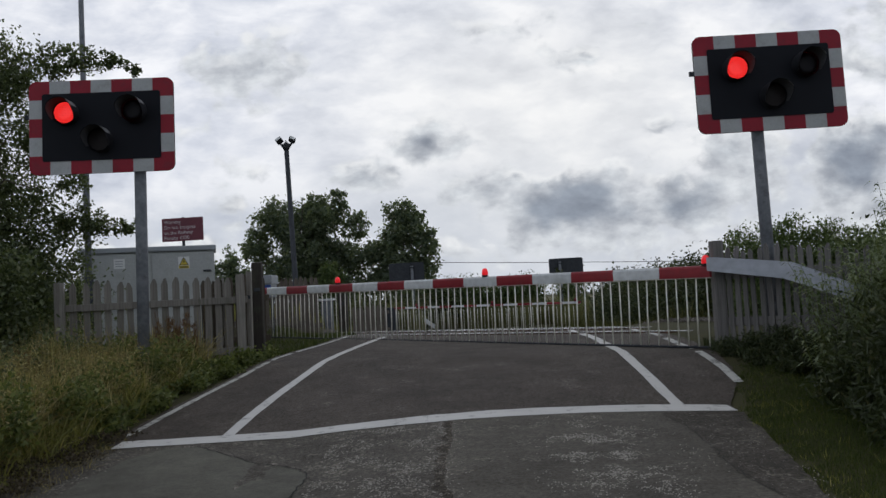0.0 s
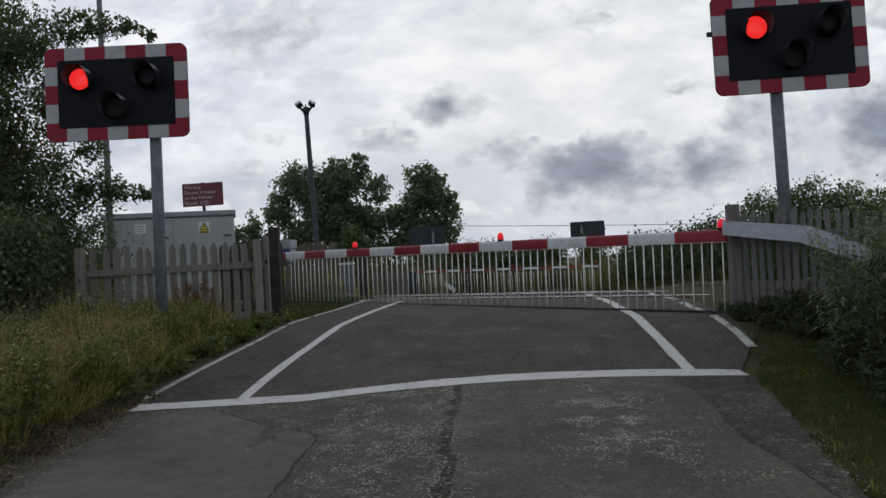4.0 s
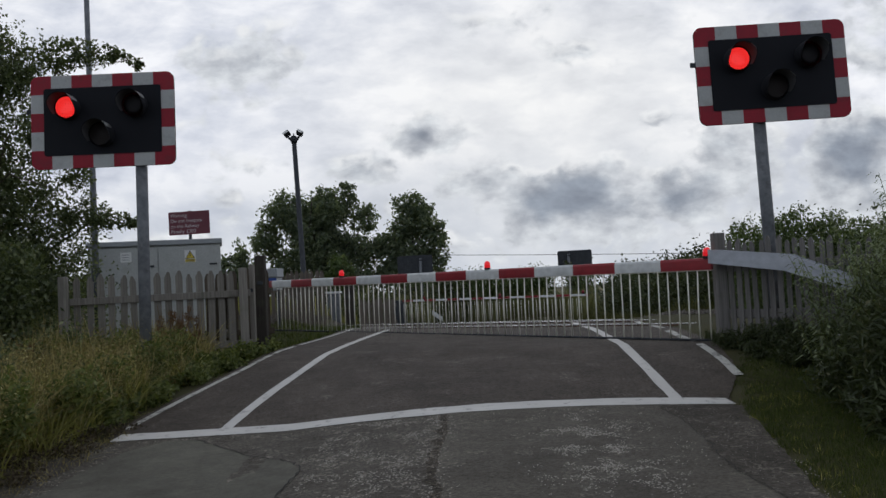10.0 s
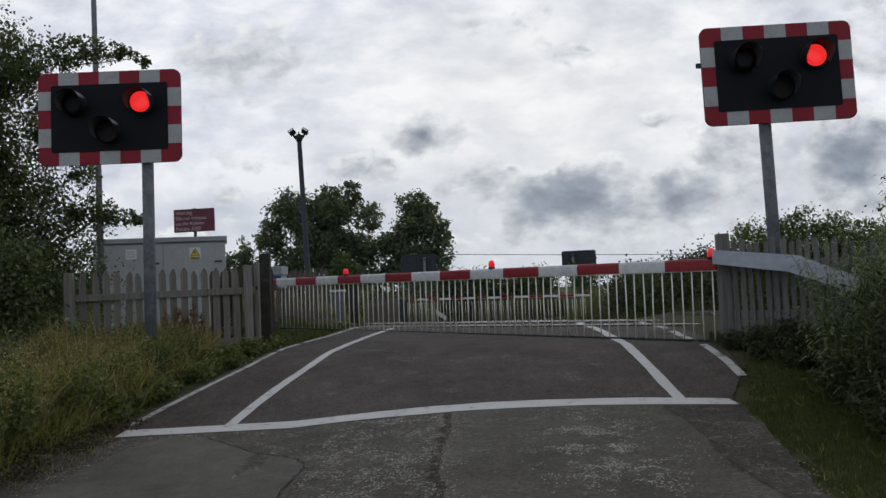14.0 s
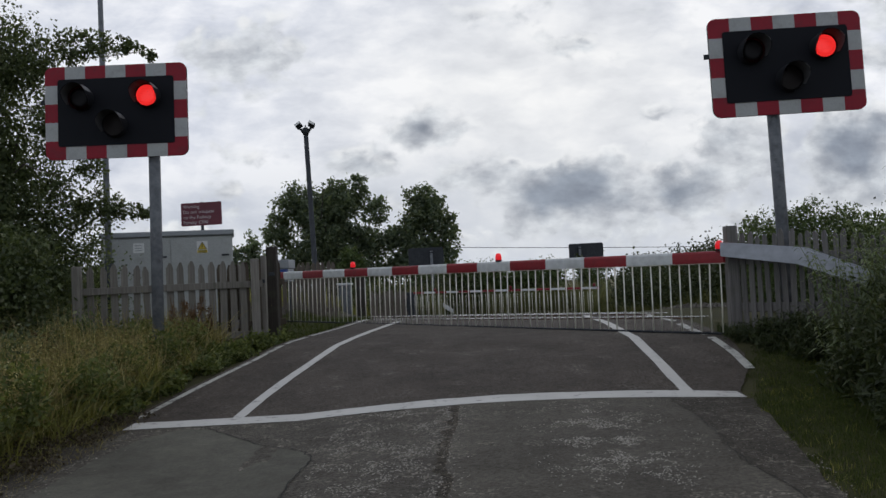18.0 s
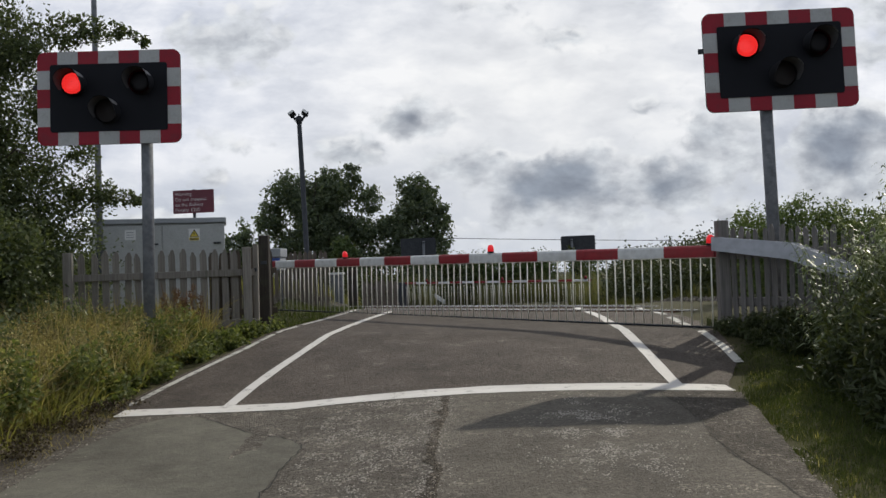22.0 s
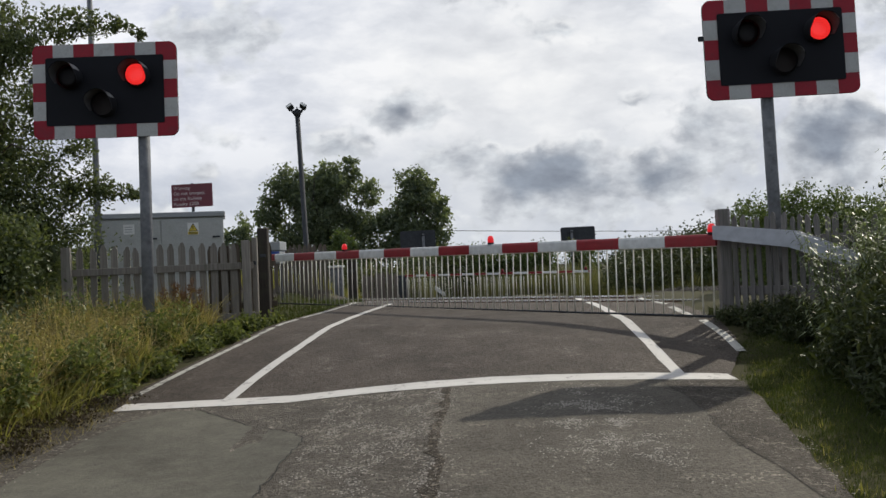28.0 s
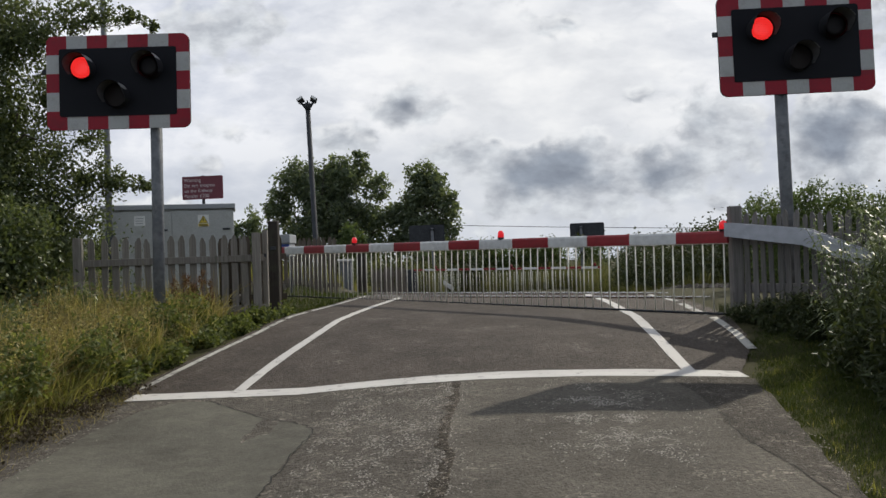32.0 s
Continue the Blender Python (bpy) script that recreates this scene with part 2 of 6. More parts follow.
M["white"] = surface("white_reflective_sheet", (0.35, 0.36, 0.365), (0.42, 0.43, 0.435), 3, 0.45, 0, 120, 0.05, (0.28, 0.28, 0.275))
M["boom_red"] = surface("red_boom_paint", (0.22, 0.010, 0.018), (0.29, 0.016, 0.024), 1.2, 0.45, 0, 14, 0.03, (0.19, 0.022, 0.028))
M["boom_white"] = surface("white_boom_paint", (0.56, 0.58, 0.59), (0.68, 0.69, 0.69), 1.2, 0.4, 0, 12, 0.03, (0.50, 0.51, 0.50))
# white of the root plates, greyed to include the shade on their faces
M["arm_paint"] = surface("shaded_white_arm_paint", (0.34, 0.36, 0.41), (0.42, 0.44, 0.49), 1.5, 0.45, 0, 10, 0.03)
M["bar"] = surface("cream_skirt_bar_paint", (0.70, 0.67, 0.58), (0.80, 0.77, 0.68), 5, 0.45, 0, 60, 0.05, (0.56, 0.50, 0.40))
M["wood"] = weathered_wood("weathered_grey_timber", (0.15, 0.138, 0.122), (0.25, 0.232, 0.208))
M["wood_dark"] = weathered_wood("dark_tarred_timber", (0.035, 0.03, 0.026), (0.06, 0.052, 0.045))
M["wood_right"] = weathered_wood("grey_timber", (0.118, 0.112, 0.108), (0.215, 0.202, 0.195))
M["wood_mid"] = weathered_wood("grey_brown_timber", (0.105, 0.088, 0.072), (0.175, 0.150, 0.128))
M["wood_brown"] = weathered_wood("brown_timber", (0.060, 0.047, 0.036), (0.105, 0.085, 0.067))
M["cabinet"] = surface("pale_grey_cabinet_paint", (0.36, 0.375, 0.37), (0.43, 0.445, 0.44), 1.2, 0.5, 0, 50, 0.04, (0.32, 0.33, 0.31))
M["cabinet_top"] = surface("grey_cabinet_roof", (0.26, 0.28, 0.30), (0.34, 0.36, 0.38), 2, 0.55)
M["blue"] = surface("blue_painted_panel", (0.03, 0.07, 0.28), (0.05, 0.10, 0.36), 3, 0.4)
M["yellow"] = surface("yellow_label", (0.62, 0.47, 0.05), (0.72, 0.55, 0.07), 5, 0.5)
M["label_white"] = surface("white_label", (0.66, 0.67, 0.66), (0.74, 0.75, 0.74), 5, 0.5)
M["ink"] = surface("black_ink", (0.015, 0.015, 0.015), (0.03, 0.03, 0.03), 5, 0.6)
M["maroon"] = surface("maroon_sign_face", (0.115, 0.022, 0.036), (0.15, 0.03, 0.046), 2.5, 0.4, 0, 60, 0.04)
M["letter"] = surface("cream_lettering", (0.46, 0.41, 0.41), (0.56, 0.51, 0.51), 8, 0.5)
M["bark"] = surface("grey_brown_bark", (0.06, 0.05, 0.04), (0.12, 0.10, 0.08), 8, 0.9, 0, 50, 0.8)
M["cable"] = surface("dark_cable", (0.03, 0.03, 0.03), (0.05, 0.05, 0.05), 3, 0.7)
M["panel"] = surface("rubber_deck_panel", (0.05, 0.048, 0.046), (0.075, 0.07, 0.068), 2, 0.8, 0, 40, 0.4)
M["hawthorn"] = foliage_mat("hawthorn_leaves", (0.062, 0.078, 0.048), (0.180, 0.220, 0.122), (0.34, 0.36, 0.23), 0.48)
M["bramble"] = foliage_mat("bramble_leaves", (0.050, 0.070, 0.034), (0.185, 0.225, 0.105), (0.42, 0.44, 0.29), 0.46, 1.0, 0.5, 0.42)
M["broadleaf"] = foliage_mat("tree_leaves", (0.100, 0.130, 0.100), (0.245, 0.295, 0.205), (0.36, 0.39, 0.28), 0.55, 0.25)
M["paleleaf"] = foliage_mat("pale_shrub_leaves", (0.060, 0.090, 0.040), (0.160, 0.215, 0.090), (0.26, 0.29, 0.13), 0.42, 0.5, 0.3)
M["willow"] = foliage_mat("willowherb_leaves", (0.085, 0.115, 0.060), (0.250, 0.310, 0.160), (0.44, 0.46, 0.30), 0.45, 1.5, 0.5, 0.40)
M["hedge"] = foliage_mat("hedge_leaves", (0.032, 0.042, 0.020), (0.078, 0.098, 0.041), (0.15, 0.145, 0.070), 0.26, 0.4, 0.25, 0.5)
M["weed"] = foliage_mat("weed_leaves", (0.066, 0.088, 0.030), (0.215, 0.250, 0.092), (0.46, 0.46, 0.23), 0.50, 1.2, 0.4)
M["dock"] = foliage_mat("rusty_dock_seed", (0.08, 0.042, 0.024), (0.20, 0.115, 0.062), (0.30, 0.25, 0.13), 0.25, 2.0)
M["litter"] = foliage_mat("dead_leaf_litter", (0.040, 0.032, 0.022), (0.105, 0.082, 0.052), (0.20, 0.165, 0.11), 0.15, 2.0)
M["dry_grass"] = foliage_mat("dry_tall_grass", (0.165, 0.138, 0.070), (0.50, 0.415, 0.225), (0.90, 0.82, 0.58), 0.52, 2.2)
M["green_grass"] = foliage_mat("green_tall_grass", (0.118, 0.124, 0.045), (0.350, 0.335, 0.125), (0.64, 0.55, 0.28), 0.52, 2.2)
M["lawn"] = foliage_mat("short_verge_grass", (0.036, 0.052, 0.015), (0.104, 0.134, 0.037), (0.23, 0.21, 0.09), 0.34, 2.0)
M["rough_grass"] = foliage_mat("dull_rough_grass", (0.050, 0.056, 0.022), (0.135, 0.138, 0.056), (0.24, 0.22, 0.11), 0.30, 1.0)
M["field"] = foliage_mat("field_grass", (0.115, 0.120, 0.060), (0.22, 0.22, 0.11), (0.30, 0.28, 0.16), 0.35, 0.2)


def glow(name, col, strength, cells=0.0):
    """A lit lens. cells: size of its small light emitters, in metres."""
    m, t, b = material(name)
    b.inputs["Base Color"].default_value = (*[x * 0.3 for x in col], 1)
    b.inputs["Roughness"].default_value = 0.3
    b.inputs["Emission Color"].default_value = (*col, 1)
    b.inputs["Emission Strength"].default_value = strength
    if cells:
        co = t.nodes.new("ShaderNodeSeparateXYZ")
        link(t, coords(t), co.inputs[0])
        waves = [maths(t, "ABSOLUTE", maths(t, "SINE", maths(t, "MULTIPLY", co.outputs[i], math.pi / cells))) for i in (0, 2)]
        dots = maths(t, "MULTIPLY", waves[0], waves[1])
        link(t, maths(t, "MULTIPLY_ADD", dots, strength * 1.1), b.inputs["Emission Strength"])
        t.nodes[-1].inputs[2].default_value = strength * 0.22
    return m


M["lit"] = glow("lit_red_diodes", (1.0, 0.032, 0.030), 1.2, 0.018)
M["boom_lamp"] = glow("red_boom_lamp", (0.9, 0.02, 0.03), 0.55)
m_, t_, b_ = material("dark_red_lens")
b_.inputs["Base Color"].default_value = (0.020, 0.019, 0.023, 1)
b_.inputs["Roughness"].default_value = 0.5
b_.inputs["Specular IOR Level"].default_value = 0.15
bump(t_, b_, noise_tex(t_, coords(t_), 120, 2), 0.2, 0.002)
M["lens_off"] = m_
m_, t_, b_ = material("dark_amber_lens")
b_.inputs["Base Color"].default_value = (0.022, 0.018, 0.019, 1)
b_.inputs["Roughness"].default_value = 0.5
b_.inputs["Specular IOR Level"].default_value = 0.15
bump(t_, b_, noise_tex(t_, coords(t_), 120, 2), 0.2, 0.002)
M["amber_off"] = m_


# ---- mesh helpers ----
def part(name, bm, mat, parent=None, label=""):
    """Links a bmesh, or a mesh, as one object under a thing or a part."""
    if isinstance(bm, bmesh.types.BMesh):
        me = bpy.data.meshes.new(name)
        bm.normal_update()
        bm.to_mesh(me)
        bm.free()
    else:
        me = bm
    if mat is not None and not me.materials:
        me.materials.append(mat)
    ob = new(name, me)
    if parent is not None:
        ob.parent = parent
    return tagged(ob, label)


def thing(name, m, label, category, group="", kind=""):
    ob = new(name)
    ob.empty_display_size = 0.2
    ob.matrix_basis = m
    return tagged(ob, label, category, group, kind)


def box(bm, x0, x1, y0, y1, z0, z1, bevel=0.0):
    v = [bm.verts.new(p) for p in ((x0, y0, z0), (x1, y0, z0), (x1, y1, z0), (x0, y1, z0), (x0, y0, z1), (x1, y0, z1), (x1, y1, z1), (x0, y1, z1))]
    f = [bm.faces.new([v[i] for i in q]) for q in ((3, 2, 1, 0), (4, 5, 6, 7), (0, 1, 5, 4), (1, 2, 6, 5), (2, 3, 7, 6), (3, 0, 4, 7))]
    if bevel:
        edges = list({e for g in f for e in g.edges})
        bmesh.ops.bevel(bm, geom=edges, offset=bevel, segments=2, affect="EDGES", profile=0.5)
    return bm


def prism(bm, outline, y0, y1):
    """A slab whose outline lies in the xz plane."""
    a = [bm.verts.new((x, y0, z)) for x, z in outline]
    b = [bm.verts.new((x, y1, z)) for x, z in outline]
    bm.faces.new(a)
    bm.faces.new(b[::-1])
    for i in range(len(a)):
        j = (i + 1) % len(a)
        bm.faces.new((a[j], a[i], b[i], b[j]))
    return bm


def tube(bm, points, radii, sides=10, cap=True):
    """A round bar through points, with a radius at each."""
    rings = []
    pts = [Vector(p) for p in points]
    for i, p in enumerate(pts):
        way = (pts[min(i + 1, len(pts) - 1)] - pts[max(i - 1, 0)]).normalized()
        side = way.cross(Vector((0, 0, 1)) if abs(way.z) < 0.9 else Vector((1, 0, 0))).normalized()
        up = side.cross(way)
        rings.append([bm.verts.new(p + (side * math.cos(a) + up * math.sin(a)) * radii[i]) for a in (2 * math.pi * k / sides for k in range(sides))])
    for r, s in zip(rings, rings[1:]):
        for k in range(sides):
            f = bm.faces.new((r[k], r[(k + 1) % sides], s[(k + 1) % sides], s[k]))
            f.smooth = True
    if cap:
        bm.faces.new(rings[0][::-1])
        bm.faces.new(rings[-1])
    return bm


def grid_mesh(name, xs, ys, height):
    """A sheet over a grid of places; height(x, y) gives z."""
    xs, ys = np.asarray(xs, float), np.asarray(ys, float)
    verts = [(x, y, height(x, y)) for y in ys for x in xs]
    n = len(xs)
    faces = [(j * n + i, j * n + i + 1, (j + 1) * n + i + 1, (j + 1) * n + i) for j in range(len(ys) - 1) for i in range(n - 1)]
    me = bpy.data.meshes.new(name)
    me.from_pydata(verts, [], faces)
    me.polygons.foreach_set("use_smooth", [True] * len(faces))
    return me


def smooth(a):
    a = min(1.0, max(0.0, a))
    return a * a * (3 - 2 * a)


def land(x, y):
    """Height of the land: a crowned lane, a ramp up to the level crossing, its deck along the skewed tracks, then falling away."""
    xc = min(3.2, max(-3.2, x))
    q = x + y
    crest = 9.4 - 0.22 * xc
    s = min(1.0, max(0.0, (y - 6.76) / (crest - 6.76)))
    tilt = 0.0349 * min(40.0, max(-8.0, y))
    crown = 0.064 * max(0.0, 1 - ((x - 0.55) / 1.85) ** 2) * (1 - smooth((y - 6.9) / 2.4))
    z = 0.26 * (s + 0.22 * s * (1 - s)) + crown + tilt
    deck = 0.652 - 0.012 * (q - 13.8)
    z += (deck - z) * smooth((q - 11.9) / 1.9) * (1 - smooth((-x - 2.6) / 0.8))
    far = 0.2 + tilt - 0.073 * max(0.0, min(q, 40.5) - 13.3)
    return z + (far - z) * smooth((q - 16.2) / 6.0)


LEFT = ((-30, -2.72), (6.7, -2.74), (7.0, -2.76), (7.67, -2.64), (8.49, -2.47), (9.15, -2.33), (9.9, -2.22), (10.5, -2.19), (11.2, -2.06), (12.2, -1.83), (13.1, -1.70), (15, -1.5), (17, -1.7), (20, -2.8), (80, -2.8))


def left_edge(y):
    for (a, p), (b, q) in zip(LEFT, LEFT[1:]):
        if a <= y < b:
            return p + (q - p) * (y - a) / (b - a)
    return -2.8


def up(*places):
    """Plan places, given over a level lane, raised with the slope of the land: (x, y, z, ...)."""
    return [(p[0], p[1], p[2] + 0.0349 * p[1], *p[3:]) for p in places]


def verge(x, y):
    """Land beside the road: a low bank off the tarmac."""
    left = left_edge(y) - x
    off = max(left, x - right_edge(y), 0.0)
    s = min(1.0, max(0.0, (y - 6.76) / (9.4 - 0.22 * min(3.2, max(-3.2, x)) - 6.76)))
    fall = 0.45 * 0.26 * s * smooth(left / 0.6) * (1 - smooth((x + y - 11.9) / 1.9))
    bank = 0.09 if left < 0 or y < 8 else 0.03
    return land(x, y) - fall + bank * smooth(off / 0.7) + 0.02 * noise.noise((x * 0.9, y * 0.9, 3.0)) * smooth(off / 0.5)


# ---- sky ----
def cloudy_sky():
    m = bpy.data.materials.new("cloudy_sky")
    m.use_nodes = True
    t = m.node_tree
    t.nodes.clear()
    sep = t.nodes.new("ShaderNodeSeparateXYZ")
    link(t, coords(t), sep.inputs[0])
    u = maths(t, "DIVIDE", sep.outputs[0], sep.outputs[1])
    v = maths(t, "DIVIDE", sep.outputs[2], sep.outputs[1])
    flat = t.nodes.new("ShaderNodeCombineXYZ")
    link(t, u, flat.inputs[0])
    link(t, maths(t, "MULTIPLY", v, 1.7), flat.inputs[1])
    p = flat.outputs[0]

    def warp(scale, amount, seed, detail=5.0):
        n = t.nodes.new("ShaderNodeTexNoise")
        n.inputs["Scale"].default_value, n.inputs["Detail"].default_value, n.inputs["Roughness"].default_value = scale, detail, 0.6
        off = node(t, "ShaderNodeVectorMath", op="ADD")
        off.inputs[1].default_value = (seed, seed * 0.7, 0)
        link(t, p, off.inputs[0])
        link(t, off.outputs[0], n.inputs["Vector"])
        c = node(t, "ShaderNodeVectorMath", op="SUBTRACT")
        c.inputs[1].default_value = (0.5, 0.5, 0.5)
        link(t, n.outputs["Color"], c.inputs[0])
        s = node(t, "ShaderNodeVectorMath", op="SCALE")
        s.inputs["Scale"].default_value = amount
        link(t, c.outputs[0], s.inputs[0])
        a = node(t, "ShaderNodeVectorMath", op="ADD")
        link(t, p, a.inputs[0])
        link(t, s.outputs[0], a.inputs[1])
        return a.outputs[0]

    # heaps of cloud: across, up, half width, half height, weight
    heaps = [(-0.012, 0.197, 0.043, 0.024, 0.85), (-0.080, 0.158, 0.046, 0.019, 0.60), (0.166, 0.110, 0.068, 0.030, 1.55), (0.224, 0.132, 0.036, 0.019, 0.75),
             (0.299, 0.103, 0.058, 0.031, 1.00), (0.064, 0.135, 0.048, 0.026, 0.70), (-0.229, 0.296, 0.058, 0.036, 0.62), (0.370, 0.163, 0.052, 0.033, 0.80),
             (0.530, 0.138, 0.060, 0.046, 1.30), (0.285, 0.206, 0.030, 0.014, 0.55), (0.086, 0.338, 0.046, 0.017, 0.48), (-0.250, 0.127, 0.030, 0.010, 0.42),
             (0.089, 0.062, 0.090, 0.015, 0.50), (0.243, 0.066, 0.080, 0.016, 0.50), (-0.048, 0.102, 0.045, 0.016, 0.40), (0.410, 0.075, 0.080, 0.022, 0.50),
             (0.185, 0.290, 0.050, 0.018, 0.34), (0.270, 0.335, 0.034, 0.012, 0.38), (-0.24, 0.175, 0.05, 0.016, 0.30), (-0.42, 0.235, 0.10, 0.03, 0.35),
             (-0.34, 0.085, 0.08, 0.02, 0.35), (0.62, 0.29, 0.12, 0.05, 0.45), (0.55, 0.05, 0.10, 0.02, 0.45)]

    def density(shift, detail, lumpy):
        """Depth of cloud at a place moved by shift: the nearest heap's bulge, broken into lumps."""
        moved = node(t, "ShaderNodeVectorMath", op="ADD")
        moved.inputs[1].default_value = (shift[0], shift[1] * 1.7, 0)
        link(t, warp(8.0, 0.050, 2.0, 3.0), moved.inputs[0])
        total = None
        for x, z, rx, rz, w in heaps:
            d = node(t, "ShaderNodeVectorMath", op="SUBTRACT")
            d.inputs[1].default_value = (x, z * 1.7, 0)
            link(t, moved.outputs[0], d.inputs[0])
            s = node(t, "ShaderNodeVectorMath", op="MULTIPLY")
            s.inputs[1].default_value = (1 / (rx * 1.85), 1 / (rz * 1.85 * 1.7), 0)
            link(t, d.outputs[0], s.inputs[0])
            length = node(t, "ShaderNodeVectorMath", op="LENGTH")
            link(t, s.outputs[0], length.inputs[0])
            r = maths(t, "MULTIPLY_ADD", length.outputs["Value"], -w)
            t.nodes[-1].inputs[2].default_value = w
            total = r if total is None else maths(t, "MAXIMUM", total, r)
        even = node(t, "ShaderNodeVectorMath", op="MULTIPLY")
        even.inputs[1].default_value = (1.0, 0.72, 1.0)
        link(t, moved.outputs[0], even.inputs[0])
        big = noise_tex(t, even.outputs[0], 17.0, detail, 0.58)
        lumps = maths(t, "MULTIPLY", maths(t, "SUBTRACT", big, 0.5), 1.25)
        puffs = t.nodes.new("ShaderNodeTexVoronoi")
        puffs.feature = "SMOOTH_F1"
        puffs.inputs["Scale"].default_value, puffs.inputs["Detail"].default_value = 26.0, 1.0
        puffs.inputs["Roughness"].default_value, puffs.inputs["Smoothness"].default_value = 0.5, 0.75
        link(t, even.outputs[0], puffs.inputs["Vector"])
        lumps = maths(t, "ADD", lumps, maths(t, "MULTIPLY", maths(t, "SUBTRACT", 0.45, puffs.outputs["Distance"]), lumpy))
        return maths(t, "ADD", maths(t, "MAXIMUM", total, -2.0), lumps)

    here = density((0, 0), 6.0, 0.45)
    body, lightward = density((0, 0), 2.0, 0.45), density((0.008, 0.018), 2.0, 0.45)

    def between(value, low, high):
        r = t.nodes.new("ShaderNodeMapRange")
        r.interpolation_type = "SMOOTHSTEP"
        r.inputs["From Min"].default_value, r.inputs["From Max"].default_value = low, high
        link(t, value, r.inputs["Value"])
        return r.outputs[0]

    cover = between(here, 0.0, 0.30)
    thick = between(here, 0.10, 1.05)
    lit = maths(t, "MULTIPLY", between(maths(t, "SUBTRACT", body, lightward), 0.12, 0.50), between(here, 0.62, 0.22))
    lit = maths(t, "MULTIPLY", lit, 0.70)
    streak = t.nodes.new("ShaderNodeMapping")
    streak.inputs["Scale"].default_value = (1.0, 1.25, 1.0)
    streak.inputs["Rotation"].default_value = (0, 0, radians(20))
    link(t, warp(5.0, 0.07, 9.0), streak.inputs[0])
    veil = ramp(t, noise_tex(t, streak.outputs[0], 7.5, 6.0, 0.55), [(0.30, (0.45, 0.49, 0.59)), (0.46, (0.68, 0.715, 0.80)), (0.62, (0.92, 0.935, 0.98))])
    d = node(t, "ShaderNodeVectorMath", op="DISTANCE")
    d.inputs[1].default_value = (0.15, 0.225 * 1.7, 0)
    link(t, p, d.inputs[0])
    near = t.nodes.new("ShaderNodeMapRange")
    near.interpolation_type = "SMOOTHSTEP"
    near.inputs["From Min"].default_value, near.inputs["From Max"].default_value = 0.50, 0.05
    link(t, d.outputs["Value"], near.inputs["Value"])
    base = mix(t, maths(t, "MULTIPLY", near.outputs[0], 0.48), veil, (0.93, 0.925, 0.89))
    low = between(v, 0.21, 0.07)
    base = mix(t, maths(t, "MULTIPLY", low, 0.55), base, (0.54, 0.58, 0.64))
    shade = mix(t, thick, (0.60, 0.63, 0.67), (0.225, 0.26, 0.32))
    shade = mix(t, 1.0, shade, ramp(t, noise_tex(t, warp(12.0, 0.03, 4.0), 26.0, 5.0, 0.55), [(0.30, (0.80, 0.80, 0.82)), (0.68, (1.32, 1.31, 1.28))]), "MULTIPLY")
    puff = mix(t, lit, shade, (0.93, 0.94, 0.95))
    col = mix(t, maths(t, "MULTIPLY", cover, 0.92, True), base, puff)
    em = t.nodes.new("ShaderNodeEmission")
    link(t, col, em.inputs[0])
    em.inputs[1].default_value = 1.0
    out = t.nodes.new("ShaderNodeOutputMaterial")
    link(t, em.outputs[0], out.inputs[0])
    return m


def backdrop():
    R, verts, cols = 1600.0, [], 61
    els = np.linspace(-4, 33, 20)
    for el in els:
        for az in np.linspace(-62, 62, cols):
            a, e = radians(az), radians(el)
            verts.append((R * math.sin(a) * math.cos(e), R * math.cos(a) * math.cos(e), R * math.sin(e)))
    faces = [(j * cols + i, j * cols + i + 1, (j + 1) * cols + i + 1, (j + 1) * cols + i) for j in range(len(els) - 1) for i in range(cols - 1)]
    me = bpy.data.meshes.new("backdrop")
    me.from_pydata(verts, [], faces)
    me.materials.append(cloudy_sky())
    return tagged(new("backdrop", me), "bright broken cloud drifting slowly over the fields", "sky", kind="structure")


sky_sheet = backdrop()


def drifting_cloud():
    """The thick cloud that lies before the sun at first and then drifts clear of it."""
    bm = bmesh.new()
    bmesh.ops.create_icosphere(bm, subdivisions=4, radius=1.0)
    for v in bm.verts:
        k = 1 + 0.16 * noise.noise(v.co * 2.2) + 0.08 * noise.noise(v.co * 6.0)
        v.co = Vector((v.co.x * 230 * k, v.co.y * 150 * k, v.co.z * 60 * k))
    for f in bm.faces:
        f.smooth = True
    ob = part("cloud", bm, surface("grey_cloud", (0.7, 0.7, 0.72), (0.85, 0.85, 0.86), 0.02, 0.95))
    return tagged(ob, "thick grey cloud drifting clear of the sun", "cloud")


sun_cloud = drifting_cloud()


# ---- ground, road, track ----
def ground():
    def spread(*bands):
        out = []
        for a, b, s in bands:
            out += list(np.arange(a, b, s))
        return out
    xs = spread((-3000, -600, 400), (-600, -80, 80), (-80, -14, 6), (-14, -6, 0.8), (-6, 6, 0.2), (6, 14, 0.8), (14, 80, 6), (80, 600, 80), (600, 3001, 400))
    ys = spread((-600, -40, 80), (-40, -6, 4), (-6, 3, 0.8), (3, 18, 0.2), (18, 30, 0.6), (30, 80, 4), (80, 600, 80), (600, 3001, 400))

    def h(x, y):
        under = left_edge(y) + 0.02 < x < right_edge(y) - 0.02 and -20 < y < 70
        return (land(x, y) - 0.05) if under else verge(x, y) - 0.012
    me = grid_mesh("ground", xs, ys, h)
    me.materials.append(M["soil"])
    return tagged(new("ground", me), "rough grassy ground with bare soil by the lane", "ground", kind="structure")


RIGHT = ((-30, 1.62), (3.0, 1.62), (3.8, 1.69), (4.15, 1.74), (4.56, 1.86), (5.2, 1.99), (5.87, 2.13), (6.85, 2.31), (7.3, 2.55), (7.9, 2.74), (8.4, 2.80), (9.3, 2.88), (80, 3.0))


